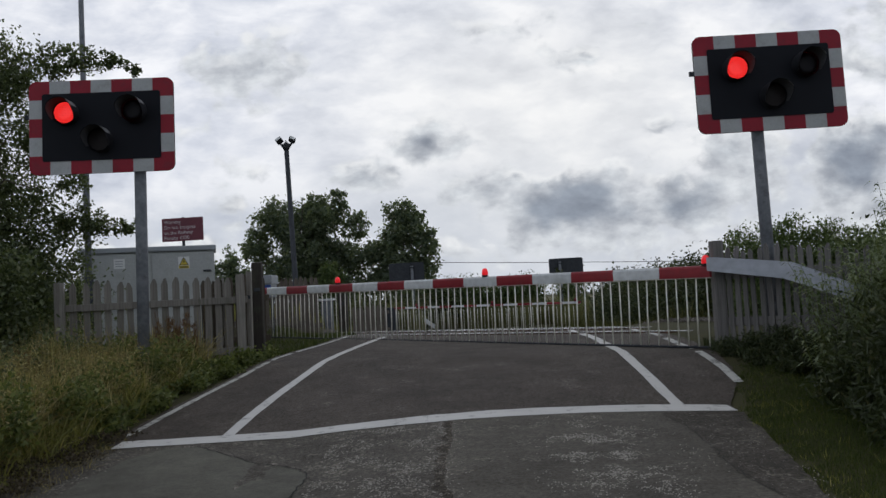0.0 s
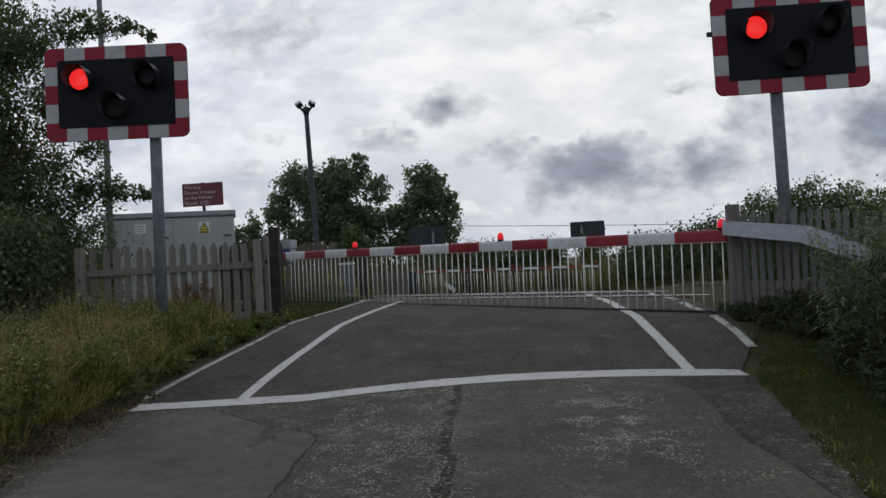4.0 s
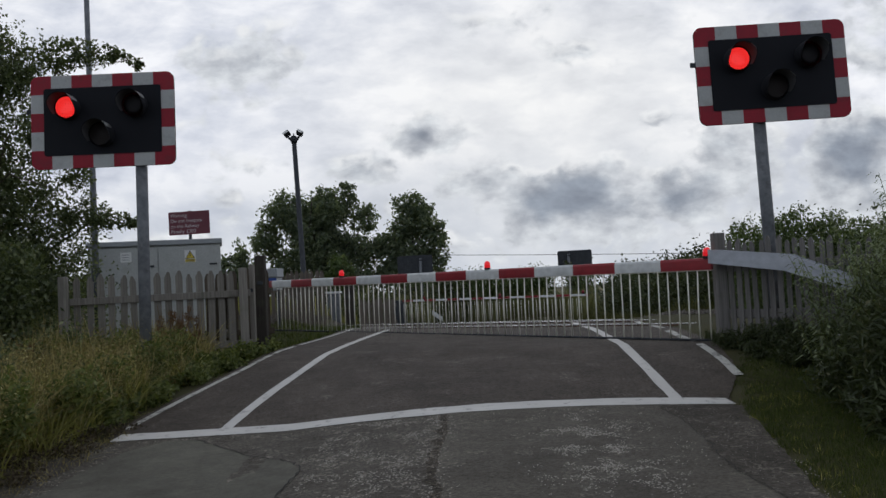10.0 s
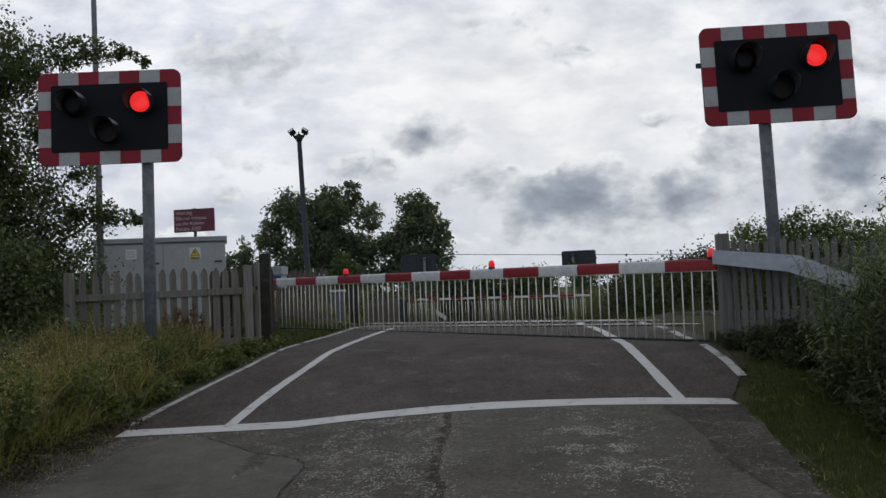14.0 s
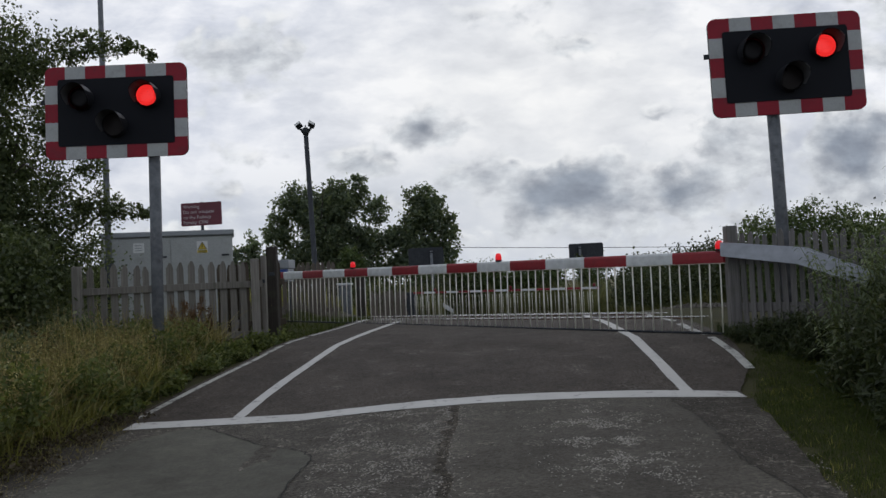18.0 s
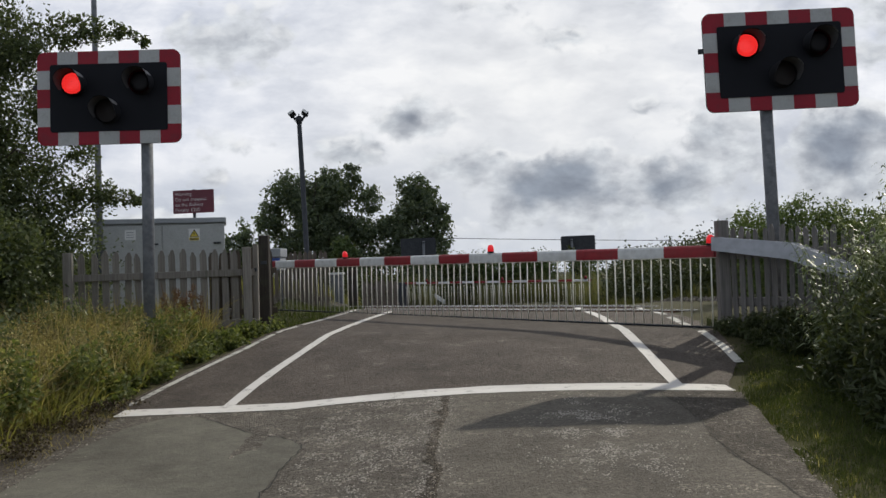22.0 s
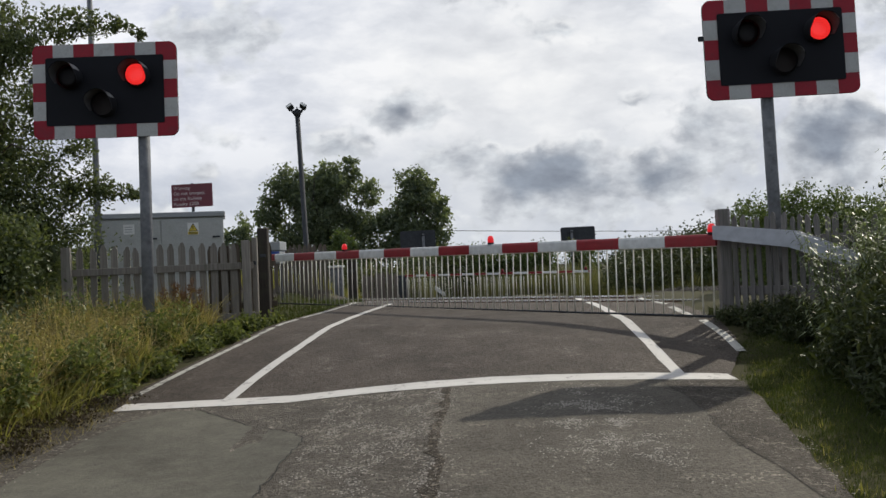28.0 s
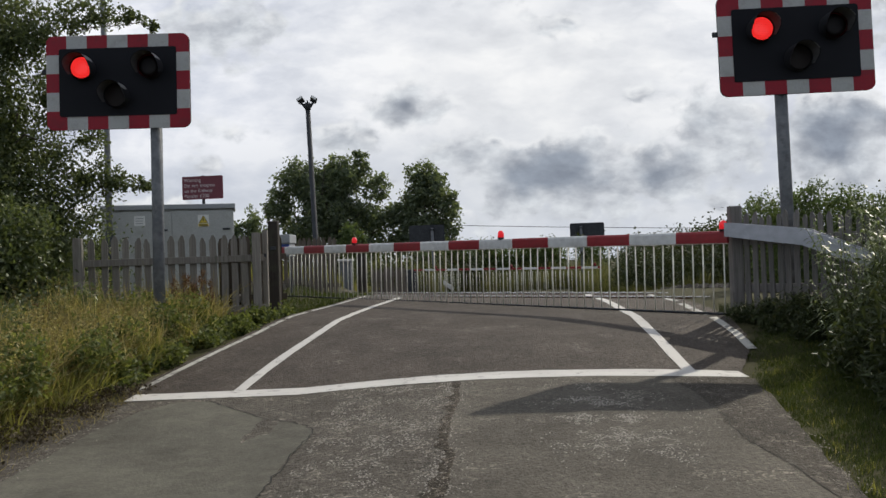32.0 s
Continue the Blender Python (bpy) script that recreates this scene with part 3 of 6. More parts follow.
def right_edge(y):
    for (a, p), (b, q) in zip(RIGHT, RIGHT[1:]):
        if a <= y < b:
            return p + (q - p) * (y - a) / (b - a)
    return 3.0


def strip(name, mat, left, right, y0, y1, step, lift, label, category, cols=14, ragged=0.0):
    """A sheet laid on the land between two edges."""
    ys = np.arange(y0, y1 + 1e-6, step)
    verts, faces = [], []
    for y in ys:
        a = left(y) + ragged * noise.noise((y * 3.1, 0, 7)) + ragged * 0.6 * noise.noise((y * 11, 0, 2))
        b = right(y) + ragged * noise.noise((y * 2.7, 4, 1)) + ragged * 0.6 * noise.noise((y * 9, 5, 2))
        for i in range(cols):
            x = a + (b - a) * i / (cols - 1)
            verts.append((x, y, land(x, y) + lift))
    n = cols
    faces = [(j * n + i, j * n + i + 1, (j + 1) * n + i + 1, (j + 1) * n + i) for j in range(len(ys) - 1) for i in range(n - 1)]
    me = bpy.data.meshes.new(name)
    me.from_pydata(verts, [], faces)
    me.polygons.foreach_set("use_smooth", [True] * len(faces))
    me.materials.append(mat)
    return tagged(new(name, me), label, category, kind="structure")


def along(points):
    """x by y, straight between points (y, x)."""
    def f(y):
        if y <= points[0][0]:
            return points[0][1]
        for (a, p), (b, q) in zip(points, points[1:]):
            if a <= y <= b:
                return p + (q - p) * (y - a) / (b - a)
        return points[-1][1]
    return f


def line_mark(name, points, width, mat, label, broken=False, lift=0.006):
    """A painted line through points (x, y), laid on the road."""
    pts = [Vector((x, y, 0)) for x, y in points]
    dense = []
    for a, b in zip(pts, pts[1:]):
        n = max(2, int((b - a).length / 0.15))
        dense += [a.lerp(b, i / n) for i in range(n)]
    dense.append(pts[-1])
    verts, faces = [], []
    for i, p in enumerate(dense):
        way = (dense[min(i + 1, len(dense) - 1)] - dense[max(i - 1, 0)]).normalized()
        side = Vector((-way.y, way.x, 0)) * width / 2
        wob = 1 + 0.13 * noise.noise((p.x * 7, p.y * 7, 1.5))
        for k in (-1, -0.33, 0.33, 1):
            q = p + side * wob * k
            verts.append((q.x, q.y, land(q.x, q.y) + lift))
    for i in range(len(dense) - 1):
        if broken and noise.noise((dense[i].y * 2.6, 3.3, 0)) > 0.22:
            continue
        for k in range(3):
            faces.append((i * 4 + k, i * 4 + k + 1, i * 4 + k + 5, i * 4 + k + 4))
    me = bpy.data.meshes.new(name)
    me.from_pydata(verts, [], faces)
    me.materials.append(mat)
    return tagged(new(name, me), label, "road marking", kind="structure")


ground()
strip("road", M["old_asphalt"], lambda y: -2.72, right_edge, -20, 6.70, 0.1, 0.0, "worn old asphalt lane with stones showing through", "road", 20, 0.05)
strip("road_crossing", M["new_asphalt"], lambda y: left_edge(y) - 0.04, lambda y: right_edge(y) + 0.03, 6.64, 60, 0.06, 0.002, "dark asphalt rising to the level crossing", "road", 26, 0.03)
crack_l = along(((-8, -1.4), (3.2, -1.07), (4.01, -1.01), (4.63, -0.99), (4.98, -0.95), (5.18, -0.96), (5.36, -1.04), (5.58, -1.23), (5.83, -1.51), (6.19, -1.80), (6.49, -2.08)))
strip("road_patch_1", M["patch_l"], lambda y: -2.50 + 0.14 * max(0, y - 5.5) + 0.5 * max(0, y - 6.1), lambda y: max(crack_l(y), -2.45 + 0.14 * max(0, y - 5.5) + 0.5 * max(0, y - 6.1)), -8, 6.42, 0.06, 0.0015, "smooth greenish grey asphalt patch", "road", 12, 0.006)
seam = along(((-8, -0.1), (3.75, -0.12), (4.16, -0.09), (4.41, -0.07), (4.66, -0.11), (5.33, -0.08), (5.9, -0.03), (6.57, -0.02)))
crack_r = along(((-8, 1.55), (3.0, 1.58), (4.0, 1.59), (4.47, 1.54), (4.78, 1.57), (5.13, 1.61), (5.7, 1.67), (6.21, 1.65), (6.5, 1.66)))
strip("road_patch_2", M["patch_r"], seam, crack_r, -8, 6.58, 0.06, 0.0015, "scuffed grey asphalt patch with stones worn bare", "road", 12, 0.006)
strip("gravel_edge", M["gravel"], lambda y: crack_r(y) - 0.005, lambda y: right_edge(y) + 0.06, -8, 6.5, 0.08, 0.003, "loose gravel and soil at the lane's edge", "gravel", 8, 0.045)
strip("worn_seam", M["seam"], lambda y: seam(y) - max(0.012, 0.055 + 0.10 * noise.noise((y * 6, 1, 1)) + 0.06 * noise.noise((y * 21, 1, 6))), lambda y: seam(y) + 0.01, -8, 6.52, 0.02, 0.003, "broken stony seam between two asphalt patches", "road", 6, 0.022)
strip("soil_edge", M["gravel"], lambda y: -3.35, lambda y: -2.64 + 0.1 * noise.noise((y * 1.7, 2, 2)), -8, 6.5, 0.08, 0.004, "bare soil and dead stalks at the lane's edge", "gravel", 8, 0.10)

for pts in (((-2.12, 6.52), (-1.80, 6.19), (-1.51, 5.83), (-1.23, 5.58), (-1.04, 5.36), (-0.96, 5.18), (-0.95, 4.98), (-0.98, 4.79), (-0.99, 4.34), (-1.01, 4.01), (-1.07, 3.2), (-1.4, 2.0)),
            ((1.66, 6.5), (1.65, 6.21), (1.67, 5.7), (1.61, 5.13), (1.57, 4.78), (1.54, 4.47), (1.57, 4.22), (1.59, 3.99), (1.58, 2.0)),
            ((-1.51, 5.83), (-1.3, 6.02), (-0.9, 6.12), (-0.6, 6.3))):
    jag = []
    for (x0, y0), (x1, y1) in zip(pts, pts[1:]):
        for i in range(6):
            k = i / 6
            x, y = x0 + (x1 - x0) * k, y0 + (y1 - y0) * k
            jag.append((x + 0.035 * noise.noise((x * 14, y * 14, 0.3)), y + 0.035 * noise.noise((x * 14, y * 14, 8.3))))
    ob = line_mark("road_crack", jag, 0.009 if pts[0][0] < 0 else 0.005, M["crack"], "dark open crack in the asphalt", lift=0.0045)
    ob["category"] = "crack"

line_mark("stop_line", ((-2.71, 6.64), (-1.81, 6.65), (-1.3, 6.66), (-0.6, 6.68), (0.16, 6.70), (1.1, 6.68), (1.82, 6.66), (2.29, 6.66)), 0.27, M["line"], "white painted stop line across the lane", lift=0.005)
line_mark("edge_line", ((-1.85, 6.76), (-1.79, 7.32), (-1.70, 7.97), (-1.57, 8.78), (-1.43, 9.75), (-1.33, 10.6), (-1.19, 11.5), (-1.0, 12.5), (-0.9, 13.0)), 0.10, M["line"], "white painted carriageway edge line")
line_mark("edge_line", ((1.88, 6.75), (1.88, 7.2), (1.90, 7.75), (1.92, 8.4), (1.94, 8.97), (1.96, 9.6), (1.98, 10.3), (1.98, 11.2), (2.1, 13.0), (3.0, 20.0), (3.9, 28)), 0.108, M["line"], "white painted carriageway edge line")
line_mark("margin_line", ((-2.73, 6.90), (-2.58, 7.67), (-2.41, 8.49), (-2.27, 9.15), (-2.16, 9.9), (-2.13, 10.5), (-2.0, 11.2), (-1.77, 12.2), (-1.62, 13.1), (-1.3, 15)), 0.065, M["line_worn"], "worn white line along the footway margin", True)
line_mark("margin_line", ((2.64, 7.42), (2.69, 7.95), (2.70, 8.4), (2.70, 9.0), (2.73, 10.0), (2.8, 11.5), (3.2, 14), (3.7, 18)), 0.085, M["line_worn"], "worn white line along the footway margin", True)


def rail(q):
    """A running rail on a line x + y = q."""
    z = land(0.5, q - 0.5)
    ob = thing("rail", pose(q / 2, q / 2, z, 0, 0, 135), "worn steel running rail with a shiny top", "rail", "railway rails")
    bm = bmesh.new()
    box(bm, -26, 26, -0.035, 0.035, 0.012, 0.03, 0.004)
    part("rail_head", bm, M["steel"], ob, "polished bright rail top")
    bm = bmesh.new()
    box(bm, -26, 26, -0.03, 0.03, -0.06, 0.011)
    part("rail_web", bm, M["rust"], ob, "rusty rail side")


for q in (13.8, 15.83, 18.62, 20.65):
    rail(q)


def ballast():
    """Stone bed of the two tracks, either side of the road."""
    rng = np.random.default_rng(5)
    verts, faces = [], []
    for side in (-1, 1):
        for i in range(5200):
            w = rng.uniform(0, 1) ** 1.6 * 26 + 2.5
            q = rng.uniform(12.9, 21.8)
            x = side * (3.3 + w * 0.707 - 1.6) + (0.3 if side > 0 else 0.0)
            y = q - x
            s = rng.uniform(0.025, 0.05) * (1 + w * 0.06)
            z = verge(x, y) + s * 0.3
            k = len(verts)
            for dx, dy, dz in ((1, 0, 0), (-0.5, 0.87, 0), (-0.5, -0.87, 0), (0.1, 0.1, 1.1)):
                verts.append((x + dx * s * rng.uniform(0.7, 1.3), y + dy * s * rng.uniform(0.7, 1.3), z + dz * s))
            faces += [(k, k + 1, k + 3), (k + 1, k + 2, k + 3), (k + 2, k, k + 3)]
    me = bpy.data.meshes.new("ballast")
    me.from_pydata(verts, [], faces)
    me.materials.append(M["ballast"])
    tagged(new("ballast", me), "grey stone ballast beside the rails", "ballast", kind="stuff")


ballast()


# ---- level crossing signals ----
BW, BH = 1.60, 1.05


def rounded(x0, x1, z0, z1, r, corners):
    """Outline of a rectangle with the named corners rounded."""
    out = []
    for name, cx, cz, a0 in (("bl", x0, z0, 180), ("br", x1, z0, 270), ("tr", x1, z1, 0), ("tl", x0, z1, 90)):
        if name in corners:
            ox, oz = cx + (r if "l" in name else -r), cz + (r if "b" in name else -r)
            out += [(ox + r * math.cos(radians(a0 + 15 * i)), oz + r * math.sin(radians(a0 + 15 * i))) for i in range(7)]
        else:
            out.append((cx, cz))
    return out


def disc_mesh():
    """A lens disc: lit diodes on its front, dark on its back."""
    bm = bmesh.new()
    n, r = 28, 0.118
    rim = [bm.verts.new((r * math.cos(2 * math.pi * i / n), 0, r * math.sin(2 * math.pi * i / n))) for i in range(n)]
    mid_f = [bm.verts.new((v.co.x * 0.6, -0.010, v.co.z * 0.6)) for v in rim]
    mid_b = [bm.verts.new((v.co.x * 0.6, 0.010, v.co.z * 0.6)) for v in rim]
    cf, cb = bm.verts.new((0, -0.014, 0)), bm.verts.new((0, 0.014, 0))
    for i in range(n):
        j = (i + 1) % n
        for quad, k in (((rim[i], rim[j], mid_f[j], mid_f[i]), 0), ((mid_f[i], mid_f[j], cf), 0), ((rim[j], rim[i], mid_b[i], mid_b[j]), 1), ((mid_b[j], mid_b[i], cb), 1)):
            f = bm.faces.new(quad)
            f.material_index, f.smooth = k, True
    me = bpy.data.meshes.new("lamp_disc")
    bm.to_mesh(me)
    bm.free()
    me.materials.append(M["lit"])
    me.materials.append(M["lens_off"])
    return me


DISC = disc_mesh()


def hood_mesh():
    """A cowl over a lamp: a thin open tube, longest at its top."""
    bm = bmesh.new()
    n = 22
    for r, flip in ((0.140, False), (0.134, True)):
        a_ring, b_ring = [], []
        for i in range(n + 1):
            a = radians(-32 + 244 * i / n)
            reach = 0.06 + 0.11 * smooth((math.sin(a) + 0.60) / 1.0)
            a_ring.append(bm.verts.new((r * math.cos(a), -0.02, r * math.sin(a))))
            b_ring.append(bm.verts.new((r * 1.04 * math.cos(a), -0.02 - reach, r * 1.04 * math.sin(a) - 0.012)))
        for i in range(n):
            q = (a_ring[i], a_ring[i + 1], b_ring[i + 1], b_ring[i])
            f = bm.faces.new(q[::-1] if flip else q)
            # outer faces at the upper right get the tone painted for sky light
            f.smooth, f.material_index = True, 1 if flip else (2 if 20 < -32 + 244 * (i + 0.5) / n < 62 else 0)
    me = bpy.data.meshes.new("hood")
    bm.to_mesh(me)
    bm.free()
    me.materials.append(M["hood_grey"])
    me.materials.append(M["hood_inner"])
    me.materials.append(M["hood_pale"])
    return me


HOOD = hood_mesh()


def signal(m, post_x, foot, label, group, board="black"):
    """A road signal with two red lamps and an amber one on a bordered board; local origin under the board's middle, at the ground."""
    ob = thing("level_crossing_signal", m, label, "traffic signal", group)
    z0 = foot            # board's lower edge over the ground
    bm = bmesh.new()
    tube(bm, [(post_x, 0.09, -0.12), (post_x, 0.09, z0 + BH * 0.86)], [0.064, 0.064], 20)
    part("post", bm, M["galv"], ob, "galvanised round steel post")
    bm = bmesh.new()
    tube(bm, [(post_x, 0.09, z0 + BH * 0.86), (post_x, 0.09, z0 + BH * 0.86 + 0.03)], [0.07, 0.05], 20)
    part("post_cap", bm, M["hood_black"], ob)
    for h in (0.22, 0.78):
        bm = bmesh.new()
        box(bm, post_x - 0.11, post_x + 0.11, 0.016, 0.165, z0 + BH * h - 0.025, z0 + BH * h + 0.025, 0.006)
        part("clamp", bm, M["galv_dark"], ob)
    bm = prism(bmesh.new(), rounded(-BW / 2, BW / 2, z0, z0 + BH, 0.085, ("tl", "tr", "bl", "br")), -0.012, 0.014)
    part("backboard", bm, M[board], ob, "dark backing board")
    bm = prism(bmesh.new(), rounded(-0.655, 0.655, z0 + 0.145, z0 + BH - 0.145, 0.03, ("tl", "tr", "bl", "br")), -0.026, -0.013)
    part("lamp_panel", bm, M["black"], ob, "matt black lamp panel")
    w, h, b = BW / 7, BH / 5, 0.148
    for i in range(7):
        for top in (0, 1):
            za, zb = (z0 + BH - b, z0 + BH) if top else (z0, z0 + b)
            corner = {0: "tl" if top else "bl", 6: "tr" if top else "br"}.get(i, "")
            bm = prism(bmesh.new(), rounded(-BW / 2 + i * w, -BW / 2 + (i + 1) * w, za, zb, 0.083, (corner,)), -0.019, -0.0125)
            if corner:
                xa = -BW / 2 if i == 0 else BW / 2 - b
                za, zb = (z0 + BH - h, z0 + BH - b) if top else (z0 + b, z0 + h)
                box(bm, xa, xa + b, -0.019, -0.0125, za, zb)
            part("border_panel", bm, M["white" if i % 2 else "red"], ob)
    for side in (-1, 1):
        for k in (1, 2, 3):
            xa = -BW / 2 if side < 0 else BW / 2 - b
            bm = prism(bmesh.new(), rounded(xa, xa + b, z0 + k * h, z0 + (k + 1) * h, 0.01, ()), -0.019, -0.0125)
            part("border_panel", bm, M["red" if k == 2 else "white"], ob)
    bm = bmesh.new()
    box(bm, -BW / 2 - 0.055, -BW / 2, -0.01, 0.012, z0 + BH * 0.60, z0 + BH * 0.65, 0.004)
    part("bracket", bm, M["galv_dark"], ob)
    discs = []
    for x, z, kind in ((-0.375, z0 + 0.675, "red"), (0.375, z0 + 0.675, "red"), (0.0, z0 + 0.36, "amber")):
        bm = bmesh.new()
        tube(bm, [(x, -0.026, z), (x, -0.105, z)], [0.136, 0.136], 26, False)
        tube(bm, [(x, -0.105, z), (x, -0.026, z)], [0.126, 0.126], 26, False)
        lamp = part("lamp_unit", bm, M["hood_grey"], ob, "black cowled lamp")
        hood = part("hood", HOOD, None, lamp)
        hood.matrix_basis = pose(x, -0.075, z)
        if kind == "red":
            d = part("lamp_disc", DISC, None, lamp, "red diode lamp disc")
            d.matrix_basis = pose(x, -0.092, z, 0, 0, 180)
            discs.append((d, x, z))
        else:
            bm = bmesh.new()
            n = 24
            c = bm.verts.new((x, -0.100, z))
            rim = [bm.verts.new((x + 0.122 * math.cos(2 * math.pi * i / n), -0.085, z + 0.122 * math.sin(2 * math.pi * i / n))) for i in range(n)]
            for i in range(n):
                bm.faces.new((c, rim[i], rim[(i + 1) % n]))
            part("lens", bm, M["amber_off"], lamp, "unlit amber lens")
    ob["lamps"] = len(discs)
    return ob, discs


sig_l = signal(pose(-3.72, 9.0, 0.41, 0, 0.75, 0), 0.38, 2.46, "twin red flashing crossing signal on a galvanised post in tall grass", "near crossing signals")
sig_r = signal(pose(3.64, 8.5, 0.53, 0, -0.5, 0), -0.14, 2.33, "twin red flashing crossing signal on a post behind the barrier arm", "near crossing signals")
signal(pose(-1.2, 37.0, -0.46, 0, 0, 180), -0.25, 2.43, "far crossing signal seen from behind, dark backboard", "far crossing signals", "galv_dark")
signal(pose(6.25, 38.0, -0.47, 0, 0, 180), 0.3, 2.30, "far crossing signal seen from behind, bush beside it", "far crossing signals", "galv_dark")


# ---- barriers ----
def bar_meshes():
    out = []
    for k in range(3):
        bm = bmesh.new()
        lean = (k - 1) * 0.006
        tube(bm, [(0, 0, 0), (lean, 0.004, -0.40), (lean * 0.4, 0.0, -0.745)], [0.0075, 0.0075, 0.0075], 6)
        me = bpy.data.meshes.new("bar")
        bm.to_mesh(me)
        bm.free()
        me.materials.append(M["bar"])
        out.append(me)
    return out


BARS = bar_meshes()


def barrier(m, bands, tip, lamps, label, spacing=0.121, slim=1.0):
    """A lowered barrier. Local x runs from the arm's root along the boom; z = 0 is the boom's top."""
    ob = thing("barrier", m, label, "barrier", "crossing barriers")
    sec = [(-0.038, -0.15), (0.038, -0.15), (0.042, -0.10), (0.042, -0.03), (0.028, -0.005), (0.0, 0.0), (-0.028, -0.005), (-0.042, -0.03), (-0.042, -0.10)]
    sec = [(y * 0.62 * slim, z * 0.86 * slim) for y, z in sec]
    for i in range(bands + 1):
        a, b = i * 0.6, (i + 1) * 0.6 if i < bands else bands * 0.6 + tip
        bm = bmesh.new()
        rings = [[bm.verts.new((x, y, z)) for y, z in sec] for x in (a, b)]
        for k in range(len(sec)):
            j = (k + 1) % len(sec)
            bm.faces.new((rings[0][k], rings[0][j], rings[1][j], rings[1][k]))
        bm.faces.new(rings[0][::-1])
        bm.faces.new(rings[1])
        part("boom_band", bm, M["boom_white" if i % 2 else "boom_red"], ob)
    total = bands * 0.6 + tip
    bm = bmesh.new()
    box(bm, total, total + 0.012, -0.03 * slim, 0.03 * slim, -0.133 * slim, 0.003, 0.003)
    part("end_cap", bm, M["hood_black"], ob)
    bm = bmesh.new()
    box(bm, 0.0, total, -0.010, 0.010, -0.138 * slim, -0.130 * slim)
    part("skirt_hanger", bm, M["bar"], ob)
    n = int((total - 0.1) / spacing)
    rng = random.Random(4)
    for i in range(n):
        bar = part("bar", BARS[rng.randrange(3)], None, ob)
        bar.matrix_basis = pose(0.05 + i * spacing, 0, -0.135, 0, rng.uniform(-0.5, 0.5), 0)
    for a, b in ((0.03, total * 0.5 - 0.02), (total * 0.5 + 0.02, total - 0.03)):
        bm = bmesh.new()
        tube(bm, [(a, 0, -0.885), (b, 0, -0.885)], [0.013, 0.013], 8)
        part("skirt_rail", bm, M["galv_dark"], ob, "dull lower skirt rail")
    for x in lamps:
        bm = bmesh.new()
        tube(bm, [(x, 0, -0.002), (x, 0, 0.022)], [0.045, 0.042], 14)
        lamp = part("lamp_base", bm, M["hood_black"], ob)
        bm = bmesh.new()
        tube(bm, [(x, 0, 0.02), (x, 0, 0.07), (x, 0, 0.10), (x, 0, 0.112)], [0.042, 0.042, 0.032, 0.014], 16)
        part("lamp_lens", bm, M["boom_lamp" if slim == 1.0 else "boom_red"], lamp, "small red boom lamp")
    # root arms: two white plates either side of the boom, bent down towards the machine
    for y in (-0.085, 0.06) if slim == 1.0 else ():
        bm = bmesh.new()
        outline = [(0.0, -0.06), (0.0, 0.086), (-0.83, -0.006), (-1.05, -0.095), (-1.85, -0.43), (-1.85, -0.56), (-1.08, -0.268), (-0.80, -0.169)]
        prism(bm, outline, y, y + 0.022)
        part("root_arm", bm, M["arm_paint"], ob, "white root plate toned grey for shade, bent down")
    if slim < 1.0:
        bm = prism(bmesh.new(), [(1.55, -0.42), (2.05, -0.66), (2.05, -0.82), (1.55, -0.58)], 0.03, 0.05)
        part("sloping_plate", bm, M["boom_white"], ob, "white sloping plate on the skirt")
        bm = bmesh.new()
        box(bm, -0.5, 0.0, -0.15, 0.15, -1.1, 0.0, 0.03)
        part("machine", bm, M["galv_dark"], ob, "dark barrier machine case")
        return ob
    bm = bmesh.new()
    tube(bm, [(-1.72, -0.12, -0.42), (-1.72, 0.12, -0.42)], [0.05, 0.05], 14)
    part("pivot", bm, M["galv_dark"], ob)
    bm = bmesh.new()
    box(bm, -2.05, -1.45, -0.055, 0.055, -1.02, -0.30, 0.03)
    part("machine", bm, M["cabinet"], ob, "grey barrier machine case")
    return ob


near_root = Vector((2.896, 8.694, 1.467))
barrier(pose(*near_root, 0, -1.22, 135), 14, 0.10, (0.05, 3.22, 6.40), "lowered red and white barrier with hanging bar skirt")
barrier(pose(-1.55, 31.0, 1.06, 0, 0.6, -45), 14, 0.10, (1.2, 4.9, 8.3), "far lowered barrier with skirt beyond the tracks", 0.16, 0.5)


# ---- fences ----
def picket_mesh(w, h, t, seed):
    """A pointed pale, slightly bowed and chipped."""
    rng = random.Random(seed)
    tip = rng.uniform(-0.010, 0.010)
    bow = rng.uniform(-0.008, 0.008)
    cut = h - w * rng.uniform(0.75, 1.0)
    pts = [(-w / 2, 0), (w / 2, 0), (w / 2 + bow, h * 0.5), (w / 2, cut), (w * 0.16 + tip, h), (-w * 0.16 + tip, h), (-w / 2, cut), (-w / 2 + bow, h * 0.5)]
    bm = prism(bmesh.new(), pts, -t / 2, t / 2)
    me = bpy.data.meshes.new("picket")
    bm.normal_update()
    bm.to_mesh(me)
    bm.free()
    return me


